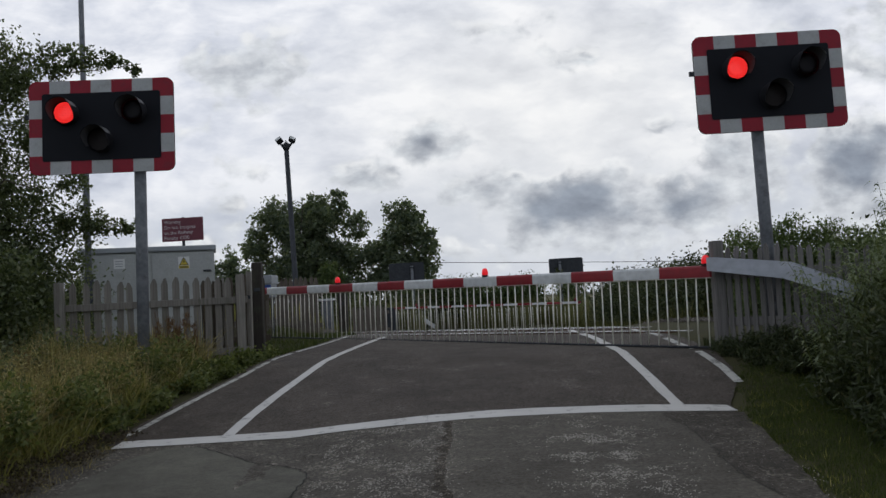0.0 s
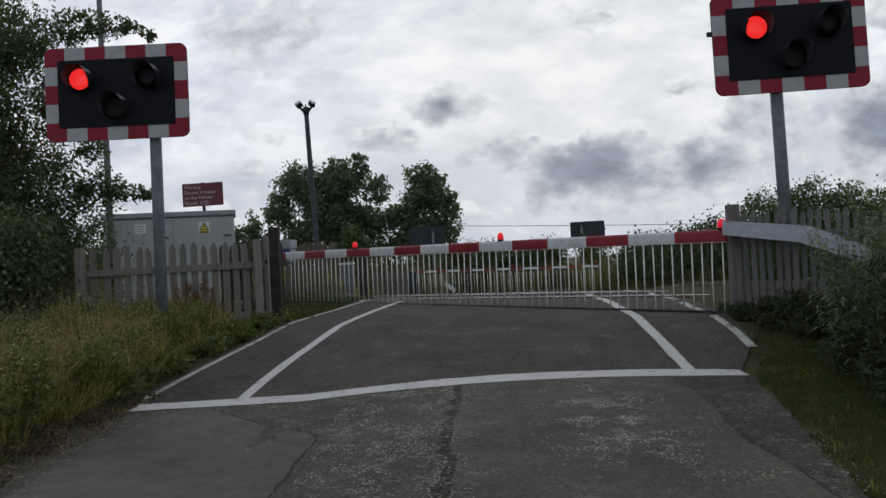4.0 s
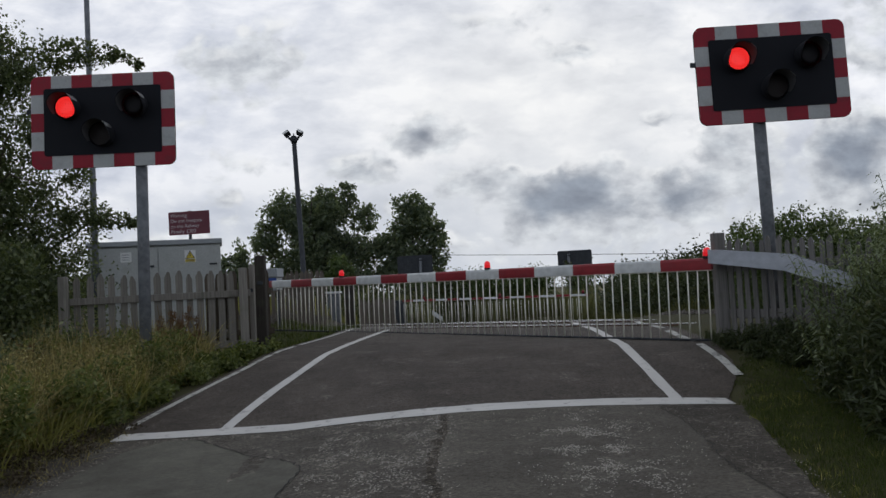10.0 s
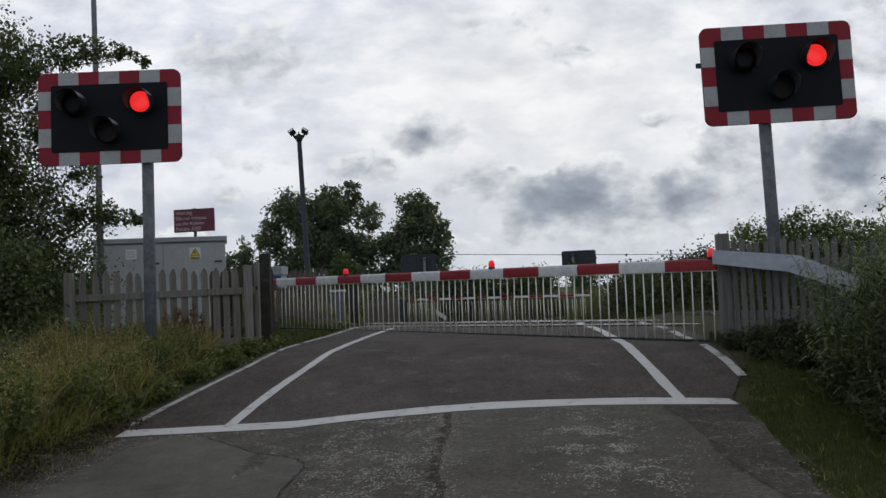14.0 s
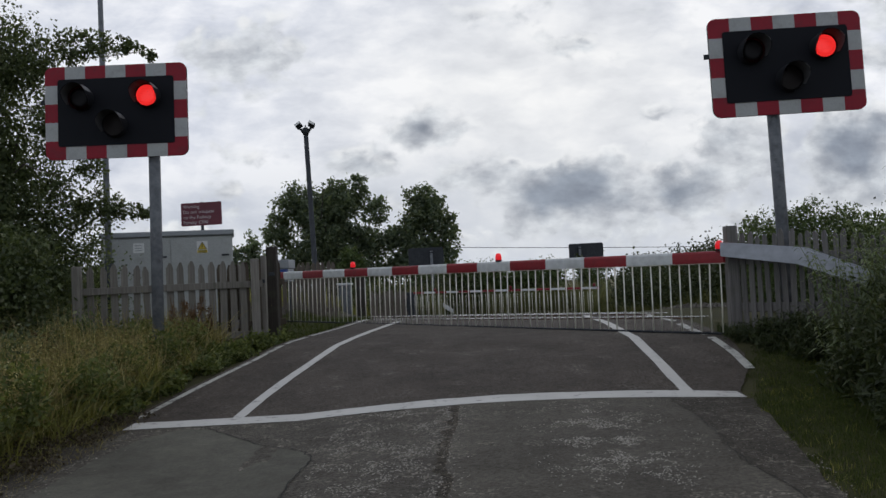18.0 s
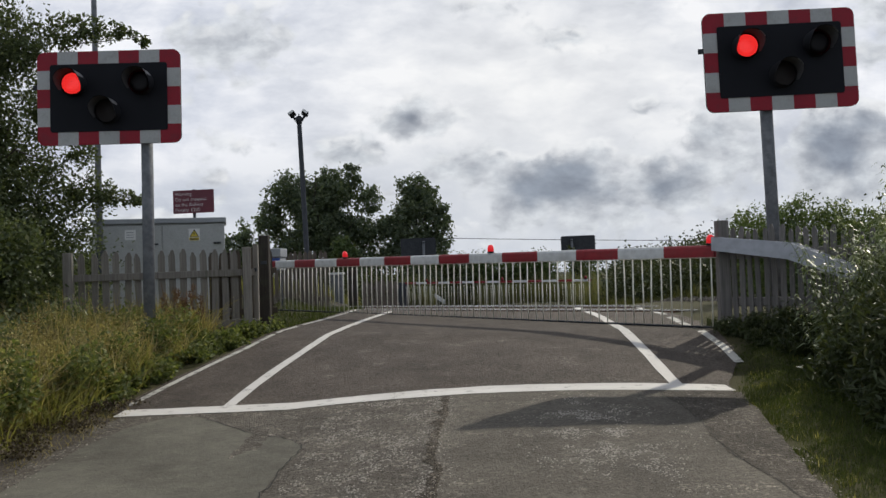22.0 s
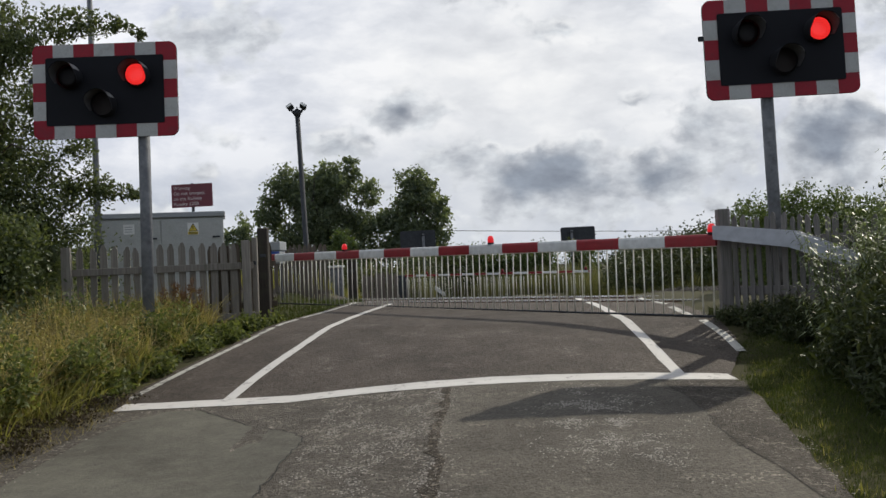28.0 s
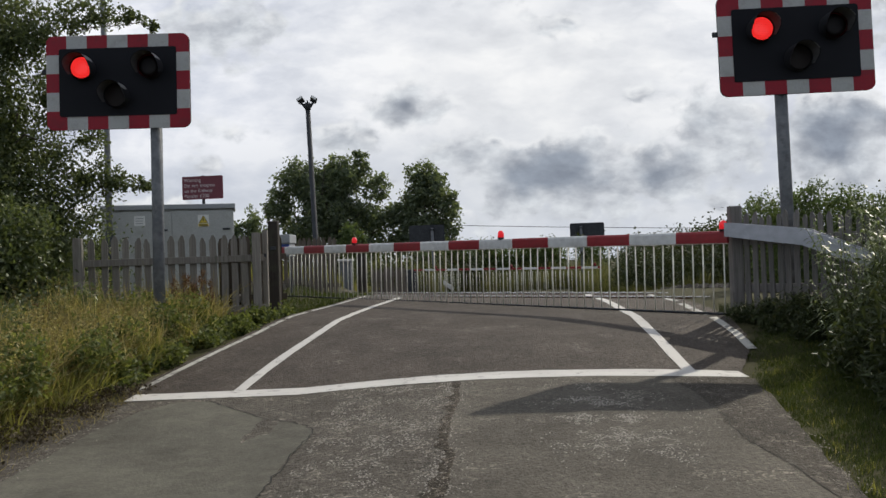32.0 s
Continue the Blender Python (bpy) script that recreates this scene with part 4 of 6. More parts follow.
def fence(p0, p1, h, pitch, w, wood, label, rails=(0.28, 0.90), rail_side=-1, posts=(), feet=None, seed=1, group="picket fences"):
    """A picket fence from p0 to p1; rail_side -1 puts the rails on the side to the right of its run."""
    a, b = Vector((*p0, 0)), Vector((*p1, 0))
    run = (b - a).length
    ang = math.degrees(math.atan2(b.y - a.y, b.x - a.x))
    z = min(feet) if feet else min(verge(*p0), verge(*p1))
    ob = thing("picket_fence", pose(a.x, a.y, z, 0, 0, ang), label, "fence", group)
    rng = random.Random(seed)
    shapes = []
    for k in range(5):
        me = picket_mesh(w * (1 + 0.08 * (k - 2) / 2), h + 0.012 * (k - 2), 0.02, seed * 10 + k)
        me.materials.append(M[wood])
        shapes.append(me)
    for i in range(int(run / pitch) + 1):
        s = i * pitch
        spot = a.lerp(b, s / run)
        foot = feet[0] + (feet[1] - feet[0]) * s / run if feet else verge(spot.x, spot.y)
        pk = part("picket", shapes[rng.randrange(5)], None, ob)
        pk.matrix_basis = pose(s, rng.uniform(-0.003, 0.003), foot - z - 0.02 + rng.uniform(-0.012, 0.012), 0, rng.uniform(-0.9, 0.9), 0)
    for rz in rails:
        bm = bmesh.new()
        y = rail_side * 0.036
        box(bm, -0.05, run + 0.05, y - 0.024, y + 0.024, rz - 0.045, rz + 0.045, 0.006)
        part("fence_rail", bm, M[wood], ob)
    for s, ph in posts:
        bm = bmesh.new()
        y = rail_side * 0.11
        box(bm, s - 0.055, s + 0.055, y - 0.048, y + 0.048, -0.1, ph, 0.008)
        part("fence_post", bm, M[wood], ob)
    return ob


fence((-4.78, 10.35), (-2.62, 10.90), 1.20, 0.135, 0.082, "wood", "weathered grey picket fence behind tall weeds", (0.22, 0.885), -1, ((-0.02, 1.21), (2.18, 1.22)), (0.55, 0.52), 2)
fence((-2.95, 11.15), (-3.6, 13.6), 1.16, 0.16, 0.09, "wood", "grey picket fence running back to the track", (0.3, 0.85), 1, (), None, 3)
fence((-3.95, 17.35), (-2.52, 17.6), 1.33, 0.106, 0.086, "wood_mid", "grey brown picket fence beyond the barrier tip", (0.3, 0.95), 1, (), (0.56, 0.60), 4)
fence((-2.42, 24.0), (-1.45, 24.3), 0.92, 0.118, 0.10, "wood_mid", "low brown board fence beside the far track", (0.2, 0.7), 1, (), (0.29, 0.28), 9)
fence((3.09, 8.69), (4.10, 7.68), 1.06, 0.0865, 0.050, "wood_right", "grey brown picket fence behind the barrier arm", (0.36, 0.86), 1, (), None, 5)
fence((-3.45, 12.0), (-2.62, 12.3), 1.18, 0.118, 0.09, "wood_brown", "brown picket fence behind the gate post", (0.25, 0.85), -1, (), None, 8)


def timber_post(x, y, h, w, mat, label, lean=0.0):
    ob = thing("timber_post", pose(x, y, verge(x, y), 0, lean, 0), label, "post", "timber posts")
    bm = bmesh.new()
    box(bm, -w / 2, w / 2, -w / 2, w / 2, -0.15, h, 0.012)
    for v in bm.verts:
        if v.co.z > h - 0.03:
            v.co.z += 0.03 * noise.noise((v.co.x * 20, v.co.y * 20, x))
    part("shaft", bm, M[mat], ob)
    bm = bmesh.new()
    box(bm, -w * 0.3, w * 0.3, -w / 2 - 0.012, -w / 2, h * 0.7, h * 0.7 + 0.05, 0.004)
    part("bolt_plate", bm, M["galv_dark"], ob)


timber_post(-2.58, 11.0, 1.22, 0.07, "wood", "pale square timber gate post", 0.6)
timber_post(-2.53, 11.35, 1.34, 0.14, "wood_dark", "dark tarred timber post by the barrier tip", 0.2)
timber_post(-2.30, 20.0, 0.95, 0.22, "wood_dark", "dark timber post beside the track", 0)
timber_post(3.005, 8.80, 1.15, 0.125, "wood_right", "thick timber end post of the fence", 0.3)


# ---- cabinets, signs, columns ----
def text_mesh(words, size):
    cu = bpy.data.curves.new("words", "FONT")
    cu.body, cu.size, cu.align_x, cu.extrude = words, size, "LEFT", 0.0015
    tmp = new("words", cu)
    me = bpy.data.meshes.new_from_object(tmp.evaluated_get(bpy.context.evaluated_depsgraph_get()))
    bpy.data.objects.remove(tmp)
    return me


def location_cabinet():
    z = 0.12 + 0.0349 * 17.0
    ob = thing("equipment_cabinet", pose(-5.93, 17.0, z, 0, 0, 15), "pale grey railway equipment cabinet with two doors behind the fence", "cabinet")
    bm = bmesh.new()
    box(bm, -1.28, 1.28, -0.45, 0.45, 0.0, 1.83, 0.012)
    part("body", bm, M["cabinet"], ob)
    bm = bmesh.new()
    box(bm, -1.32, 1.32, -0.50, 0.50, 1.834, 1.945, 0.02)
    part("roof", bm, M["cabinet_top"], ob, "grey overhanging cabinet roof")
    for a, b in ((-1.25, 0.035), (0.055, 1.25)):
        bm = bmesh.new()
        box(bm, a, b, -0.472, -0.452, 0.06, 1.80, 0.006)
        door = part("door", bm, M["cabinet"], ob)
        bm = bmesh.new()
        hx = b - 0.14 if a < -1 else b - 0.12
        box(bm, hx - 0.075, hx + 0.075, -0.492, -0.473, 1.40, 1.435, 0.005)
        part("handle", bm, M["galv_dark"], door)
    bm = bmesh.new()
    box(bm, -0.67, -0.46, -0.479, -0.4735, 1.52, 1.72, 0.002)
    part("notice", bm, M["label_white"], ob, "plain white notice with faint lines")
    for i in range(3):
        bm = bmesh.new()
        box(bm, -0.64, -0.50, -0.4815, -0.4795, 1.56 + i * 0.05, 1.575 + i * 0.05)
        part("print_bar", bm, M["cabinet_top"], ob)
    bm = bmesh.new()
    box(bm, 0.565, 0.785, -0.479, -0.4735, 1.47, 1.72, 0.002)
    label = part("warning_label", bm, M["label_white"], ob, "white and yellow electric warning label")
    bm = prism(bmesh.new(), [(0.580, 1.545), (0.770, 1.545), (0.675, 1.71)], -0.482, -0.4795)
    part("triangle_edge", bm, M["ink"], label)
    bm = prism(bmesh.new(), [(0.600, 1.556), (0.750, 1.556), (0.675, 1.688)], -0.4845, -0.4825)
    part("triangle", bm, M["yellow"], label)
    bm = prism(bmesh.new(), [(0.668, 1.66), (0.686, 1.66), (0.676, 1.62), (0.690, 1.62), (0.668, 1.566), (0.672, 1.604), (0.658, 1.604)], -0.487, -0.485)
    part("flash", bm, M["ink"], label)
    bm = bmesh.new()
    box(bm, 0.575, 0.775, -0.482, -0.4795, 1.478, 1.535)
    part("caption_panel", bm, M["yellow"], label)
    for i in range(2):
        bm = bmesh.new()
        box(bm, 0.59, 0.76, -0.4845, -0.4825, 1.486 + i * 0.024, 1.498 + i * 0.024)
        part("print_bar", bm, M["ink"], label)


location_cabinet()


def trespass_sign():
    ob = thing("warning_sign", pose(-5.54, 18.0, 0.65, 0, 0, -4), "maroon railway trespass warning sign with cream lettering", "sign")
    bm = bmesh.new()
    tube(bm, [(0, 0.03, -0.1), (0, 0.03, 2.75)], [0.034, 0.034], 12)
    part("post", bm, M["galv_dark"], ob)
    bm = bmesh.new()
    box(bm, -0.05, 0.05, 0.0, 0.07, 2.60, 2.68, 0.006)
    part("clamp", bm, M["galv_dark"], ob)
    bm = prism(bmesh.new(), rounded(-0.465, 0.465, 2.22, 2.735, 0.02, ("tl", "tr", "bl", "br")), -0.012, 0.0)
    panel = part("panel", bm, M["maroon"], ob)
    for i, words in enumerate(("Warning", "Do not trespass", "on the Railway", "Penalty £200")):
        x = -0.42
        for word in words.split():
            me = text_mesh(word, 0.108)
            t = part("word", me, M["letter"], panel)
            t.matrix_basis = pose(x, -0.0145, 2.615 - i * 0.118, 90, 0, 0)
            x += max(v.co.x for v in me.vertices) + 0.036


trespass_sign()


def blue_box():
    ob = thing("relay_box", pose(-3.38, 16.0, verge(-3.38, 16.0), 0, 0, -5), "small grey relay box with a blue panel on a stand", "cabinet")
    bm = bmesh.new()
    box(bm, -0.19, 0.19, -0.2, 0.2, 0.72, 0.975, 0.015)
    part("body", bm, M["cabinet_top"], ob)
    bm = bmesh.new()
    box(bm, -0.21, 0.21, -0.23, 0.23, 0.978, 1.15, 0.012)
    part("lid", bm, M["cabinet_top"], ob)
    bm = bmesh.new()
    box(bm, -0.185, 0.185, -0.212, -0.203, 0.82, 0.96, 0.004)
    part("panel", bm, M["blue"], ob, "blue front panel")
    for x in (-0.14, 0.14):
        bm = bmesh.new()
        box(bm, x - 0.02, x + 0.02, -0.025, 0.025, -0.05, 0.718)
        part("leg", bm, M["galv_dark"], ob)


blue_box()


def track_cabinet():
    x, y = -2.95, 22.0
    ob = thing("trackside_cabinet", pose(x, y, 0.40, 0, 0, 0), "small grey trackside cabinet with a white lid", "cabinet")
    bm = bmesh.new()
    box(bm, -0.15, 0.15, -0.15, 0.15, -0.1, 1.0, 0.01)
    part("body", bm, M["galv"], ob)
    bm = bmesh.new()
    box(bm, -0.20, 0.20, -0.20, 0.20, 1.004, 1.055, 0.012)
    part("lid", bm, M["boom_white"], ob, "white lid")
    bm = bmesh.new()
    box(bm, -0.12, 0.12, -0.162, -0.153, 0.1, 0.95, 0.004)
    part("door", bm, M["galv"], ob)


track_cabinet()


def lamp_column():
    x, y = -5.05, 30.0
    z = verge(x, y)
    ob = thing("camera_column", pose(x, y, z, 0, -1.4, 0), "dark steel column with two floodlights at its top", "lamp column")
    top = 6.35 + 0.0349 * 30 - z
    bm = bmesh.new()
    tube(bm, [(0, 0, -0.1), (0, 0, 1.4), (0, 0, 1.42), (0, 0, top)], [0.125, 0.125, 0.10, 0.085], 14)
    part("shaft", bm, M["galv_dark"], ob)
    bm = bmesh.new()
    tube(bm, [(0, 0, top - 0.28), (0, 0, top - 0.05)], [0.10, 0.16], 12)
    part("head_collar", bm, M["galv_dark"], ob)
    for s in (-1, 1):
        bm = bmesh.new()
        tube(bm, [(s * 0.06, 0, top - 0.22), (s * 0.24, 0, top + 0.02)], [0.045, 0.04], 10)
        part("bracket", bm, M["galv_dark"], ob)
        bm = bmesh.new()
        box(bm, -0.12, 0.12, -0.13, 0.13, -0.065, 0.065, 0.02)
        head = part("floodlight", bm, M["galv_dark"], ob)
        head.matrix_basis = pose(s * 0.24, -0.04, top + 0.09, -25, s * 32, 0)
        bm = bmesh.new()
        box(bm, -0.10, 0.10, -0.145, -0.132, -0.05, 0.05, 0.004)
        part("glass", bm, M["label_white"], head, "pale lamp glass")
    bm = bmesh.new()
    tube(bm, [(0, 0, top - 0.06), (0, 0, top + 0.10)], [0.03, 0.02], 8)
    part("aerial", bm, M["galv_dark"], ob)


lamp_column()


def tall_pole():
    x, y = -6.8, 16.0
    ob = thing("lighting_column", pose(x, y, verge(x, y)), "tall slim grey steel column behind the hawthorn", "lamp column")
    bm = bmesh.new()
    tube(bm, [(0, 0, -0.1), (0, 0, 3.0), (0, 0, 9.0)], [0.065, 0.06, 0.045], 14)
    part("shaft", bm, M["galv"], ob)
    bm = bmesh.new()
    tube(bm, [(0, 0, 0.3), (0, 0, 1.4)], [0.085, 0.085], 14)
    part("base_sleeve", bm, M["galv_dark"], ob)


tall_pole()


def overhead_wire():
    ob = thing("overhead_line", pose(-14, 70, verge(-14, 70)), "thin dark overhead wire on poles across the fields", "cable")
    base = Vector((-14, 70, verge(-14, 70)))
    pts = [Vector((-14 + 52 * k, 70.0 + 4 * k, 5.4 - 2.35 * k - 1.1 * (k * (1 - k)))) - base for k in (i / 24 for i in range(25))]
    part("wire", tube(bmesh.new(), pts, [0.026] * 25, 5, False), M["cable"], ob)
    for p in (pts[0], pts[-1]):
        foot = verge(p.x + base.x, p.y + base.y) - base.z
        part("pole", tube(bmesh.new(), [(p.x, p.y, foot - 0.5), (p.x, p.y, p.z + 0.1)], [0.12, 0.09], 10), M["wood_dark"], ob)


overhead_wire()


# ---- plants ----
def leaf_cloud(name, blobs, count, length, width, mat, label, category, seed, clump=0.30, kind="", droop=0.0, per=26, parent=None):
    """Leaves gathered in clumps inside ellipsoids (x, y, z, rx, ry, rz, weight); each leaf a folded blade of two faces."""
    rng = np.random.default_rng(seed)
    w = np.array([b[6] if len(b) > 6 else b[3] * b[4] * b[5] for b in blobs], float)
    pick = rng.choice(len(blobs), size=max(1, count // per), p=w / w.sum())
    B = np.array([b[:6] for b in blobs], float)[pick]
    d = rng.normal(size=(len(pick), 3))
    d /= np.linalg.norm(d, axis=1, keepdims=True)
    r = rng.uniform(0, 1, (len(pick), 1)) ** 0.42
    centre = B[:, :3] + d * r * B[:, 3:]
    centre = np.repeat(centre, per, axis=0)
    size = np.repeat(B[:, 3:].min(axis=1), per)[:, None]
    pos = centre + rng.normal(size=centre.shape) * clump * np.minimum(size, 1.2)
    n = len(pos)
    way = rng.normal(size=(n, 3))
    way[:, 2] -= droop
    way /= np.linalg.norm(way, axis=1, keepdims=True)
    up = rng.normal(size=(n, 3)) + np.array([0, 0, 0.8])
    side = np.cross(way, up)
    side /= np.linalg.norm(side, axis=1, keepdims=True) + 1e-9
    nor = np.cross(side, way)
    L = (length * rng.uniform(0.6, 1.25, n))[:, None]
    W = (width * rng.uniform(0.6, 1.25, n))[:, None]
    v = np.empty((n, 4, 3))
    v[:, 0] = pos - way * L * 0.5
    v[:, 1] = pos + side * W * 0.5 + nor * W * 0.18
    v[:, 2] = pos + way * L * 0.5 - nor * L * 0.08
    v[:, 3] = pos - side * W * 0.5 + nor * W * 0.18
    me = bpy.data.meshes.new(name)
    me.vertices.add(n * 4)
    me.vertices.foreach_set("co", v.ravel())
    base = np.arange(n)[:, None] * 4
    tri = np.concatenate([base + np.array([[0, 1, 2]]), base + np.array([[0, 2, 3]])], axis=1).reshape(-1)
    me.loops.add(len(tri))
    me.loops.foreach_set("vertex_index", tri.astype(np.int32))
    me.polygons.add(n * 2)
    me.polygons.foreach_set("loop_start", np.arange(0, len(tri), 3, dtype=np.int32))
    me.update(calc_edges=True)
    me.materials.append(mat)
    ob = new(name, me)
    if parent is not None:
        ob.parent = parent
    return tagged(ob, label, category, kind=kind)


def thicket(name, blobs, count, length, width, mat, label, category, seed, clump):
    """A hedge or bush: one thing, with a clump of leaves of its own for each ellipsoid."""
    x, y = blobs[0][:2]
    base = Vector((x, y, verge(x, y)))
    ob = thing(name, pose(*base), label, category)
    vol = [b[3] * b[4] * b[5] for b in blobs]
    for i, b in enumerate(blobs):
        leaf_cloud("leaf_clump", [(b[0] - base.x, b[1] - base.y, b[2] - base.z, *b[3:6])], int(count * vol[i] / sum(vol)), length, width, mat, "", "", seed * 37 + i, clump, "stuff", parent=ob)
    return ob


def blades(name, places, mat, label, height, width, seed, lean=0.35, category="grass", heads=0.0):
    """Grass: one bent, tapered blade at each place (x, y, scale)."""
    rng = np.random.default_rng(seed)
    P = np.array(places, float)
    n = len(P)
    z = np.array([verge(x, y) for x, y in P[:, :2]])
    h = height * P[:, 2] * rng.uniform(0.55, 1.15, n)
    a = rng.uniform(0, 2 * np.pi, n)
    b = rng.uniform(0, 2 * np.pi, n)
    k = np.abs(rng.normal(0, lean, n))
    way = np.stack([np.cos(a), np.sin(a)], 1)
    side = np.stack([np.cos(b), np.sin(b)], 1) * (width * rng.uniform(0.6, 1.4, n))[:, None] / 2
    v = np.zeros((n, 7, 3))
    for i, (f, s) in enumerate(((0.0, 1.0), (0.45, 0.85), (0.8, 0.55))):
        c = P[:, :2] + way * (k * h * f ** 1.8)[:, None]
        zz = z + h * f * (1 - 0.18 * k * f) - 0.02
        v[:, i * 2, :2], v[:, i * 2 + 1, :2] = c - side * s, c + side * s
        v[:, i * 2, 2] = v[:, i * 2 + 1, 2] = zz
    v[:, 6, :2] = P[:, :2] + way * (k * h)[:, None]
    v[:, 6, 2] = z + h * (1 - 0.25 * k)
    base = np.arange(n)[:, None] * 7
    quads = np.array([[0, 1, 3], [0, 3, 2], [2, 3, 5], [2, 5, 4], [4, 5, 6]]).reshape(-1)
    tri = (base + quads[None, :]).reshape(-1)
    me = bpy.data.meshes.new(name)
    me.vertices.add(n * 7)
    me.vertices.foreach_set("co", v.ravel())
    me.loops.add(len(tri))
    me.loops.foreach_set("vertex_index", tri.astype(np.int32))
    me.polygons.add(n * 5)
    me.polygons.foreach_set("loop_start", np.arange(0, len(tri), 3, dtype=np.int32))
    me.update(calc_edges=True)
    me.materials.append(mat)
    return tagged(new(name, me), label, category, kind="stuff")


def scatter(n, seed, x0, x1, y0, y1, keep=lambda x, y: True, tuft=0.0):
    rng = np.random.default_rng(seed)
    out = []
    while len(out) < n:
        x, y = rng.uniform(x0, x1), rng.uniform(y0, y1)
        if not keep(x, y):
            continue
        s = 0.8 + 0.5 * noise.noise((x * 1.4, y * 1.4, seed)) + 0.35 * noise.noise((x * 5, y * 5, seed))
        m = 1 + int(tuft * rng.uniform(0.4, 1.6))
        for _ in range(m):
            out.append((x + rng.normal(0, 0.035) * (m > 1), y + rng.normal(0, 0.035) * (m > 1), s * rng.uniform(0.8, 1.15)))
    return out


def tree(base, limbs, blobs, count, leaf, mat, name, label, seed, trunk=0.16, clump=0.30, category="tree"):
    """A tree: tapered trunk and limbs (each a list of points), and a crown of leaves round their ends."""
    base, blobs = up(base)[0], up(*blobs)
    limbs = [up(*pts) for pts in limbs]
    ob = thing(name, pose(*base), label, category)
    inv = Vector(base)
    for i, pts in enumerate(limbs):
        rng = random.Random(seed * 31 + i)
        r0 = trunk if i == 0 else trunk * rng.uniform(0.28, 0.5)
        P = [Vector(p) - inv for p in pts]
        fine = []
        for a, b in zip(P, P[1:]):
            for k in range(4):
                q = a.lerp(b, k / 4)
                fine.append(q + Vector([rng.uniform(-1, 1) * 0.03 * (b - a).length for _ in range(3)]) * (k > 0))
        fine.append(P[-1])
        m = len(fine) - 1
        bm = tube(bmesh.new(), fine, [max(0.006, r0 * (1 - 0.85 * j / m)) for j in range(m + 1)], 8)
        part("trunk" if i == 0 else "limb", bm, M["bark"], ob)
    if name == "hawthorn_tree":
        inner = [(b[0] - inv.x, b[1] - inv.y, b[2] - inv.z, b[3] * 0.72, b[4] * 0.72, b[5] * 0.72) for b in blobs if b[3] > 0.7]
        leaf_cloud("inner_crown", inner, 8000, 0.11, 0.07, M["hawthorn"], "", "", seed + 5, 0.2, parent=ob)
    crown = leaf_cloud("crown", [(b[0] - inv.x, b[1] - inv.y, b[2] - inv.z, *b[3:]) for b in blobs], count, *leaf, mat, "", "", seed, clump, parent=ob)
    return ob


# far trees beyond the crossing
gz = -1.8
tree((-7.6, 50, gz), [[(-7.6, 50, gz - 0.2), (-7.4, 50, 0.5), (-7.0, 50, 3.0), (-6.4, 50, 5.2)], [(-7.4, 50, 0.6), (-8.8, 49.6, 2.6), (-9.6, 49.5, 5.0)],
     [(-7.4, 50, 0.2), (-10.0, 50, 1.8), (-11.0, 50, 3.6)], [(-7.2, 50, 1.5), (-5.4, 49.7, 3.0), (-4.2, 49.6, 4.4)], [(-7.2, 50, 2.0), (-7.9, 49.4, 4.0), (-7.6, 49.2, 5.8)], [(-7.2, 50, 0.5), (-4.8, 50, 1.6), (-3.6, 50, 2.2)]],
     [(-9.6, 50, 4.9, 1.15, 1.2, 1.25), (-10.6, 50, 3.3, 0.95, 1.2, 1.2), (-8.0, 50, 4.4, 1.4, 1.5, 1.5), (-6.6, 50, 4.9, 1.3, 1.5, 1.3), (-5.4, 50, 6.0, 0.55, 0.7, 0.75), (-7.2, 50, 6.0, 0.6, 0.7, 0.5),
      (-4.7, 50, 4.4, 0.85, 1.0, 0.9), (-7.4, 50, 2.6, 2.0, 1.7, 1.7), (-4.9, 50, 2.3, 1.1, 1.2, 1.3), (-9.4, 50, 1.6, 1.4, 1.4, 1.1), (-6.0, 50, 0.6, 2.6, 1.4, 0.9)],
     23000, (0.25, 0.16), M["broadleaf"], "ash_tree", "leafy dark green roadside tree beyond the crossing", 11, 0.22, 0.19)
tree((-1.6, 50, gz), [[(-1.6, 50, gz - 0.2), (-1.7, 50, 1.0), (-1.7, 50, 3.2), (-1.8, 50, 5.2)], [(-1.65, 50, 0.8), (-0.6, 49.7, 2.2), (0.0, 49.7, 3.0)], [(-1.7, 50, 1.2), (-2.7, 49.7, 2.6), (-2.9, 49.6, 3.8)], [(-1.7, 50, 2.0), (-1.0, 49.6, 3.4), (-0.9, 49.5, 4.3)]],
     [(-1.8, 50, 4.9, 0.85, 0.9, 0.95), (-1.3, 50, 3.8, 1.15, 1.1, 1.1), (-2.4, 50, 3.3, 0.95, 1.0, 1.0), (-0.5, 50, 2.5, 0.95, 1.0, 1.0), (-1.9, 50, 1.8, 1.3, 1.2, 1.2), (-0.1, 50, 1.4, 0.7, 0.8, 0.7), (-1.3, 50, 0.4, 1.7, 1.1, 0.8), (-3.0, 50, 1.0, 0.9, 1, 1.2), (-3.35, 50, 2.3, 0.85, 1.0, 1.1), (-1.0, 50, 4.5, 0.75, 0.9, 0.8), (-0.3, 50, 3.3, 0.65, 0.9, 0.7)],
     11000, (0.27, 0.16), M["broadleaf"], "ash_tree", "slender leafy tree beyond the crossing", 12, 0.18, 0.20)
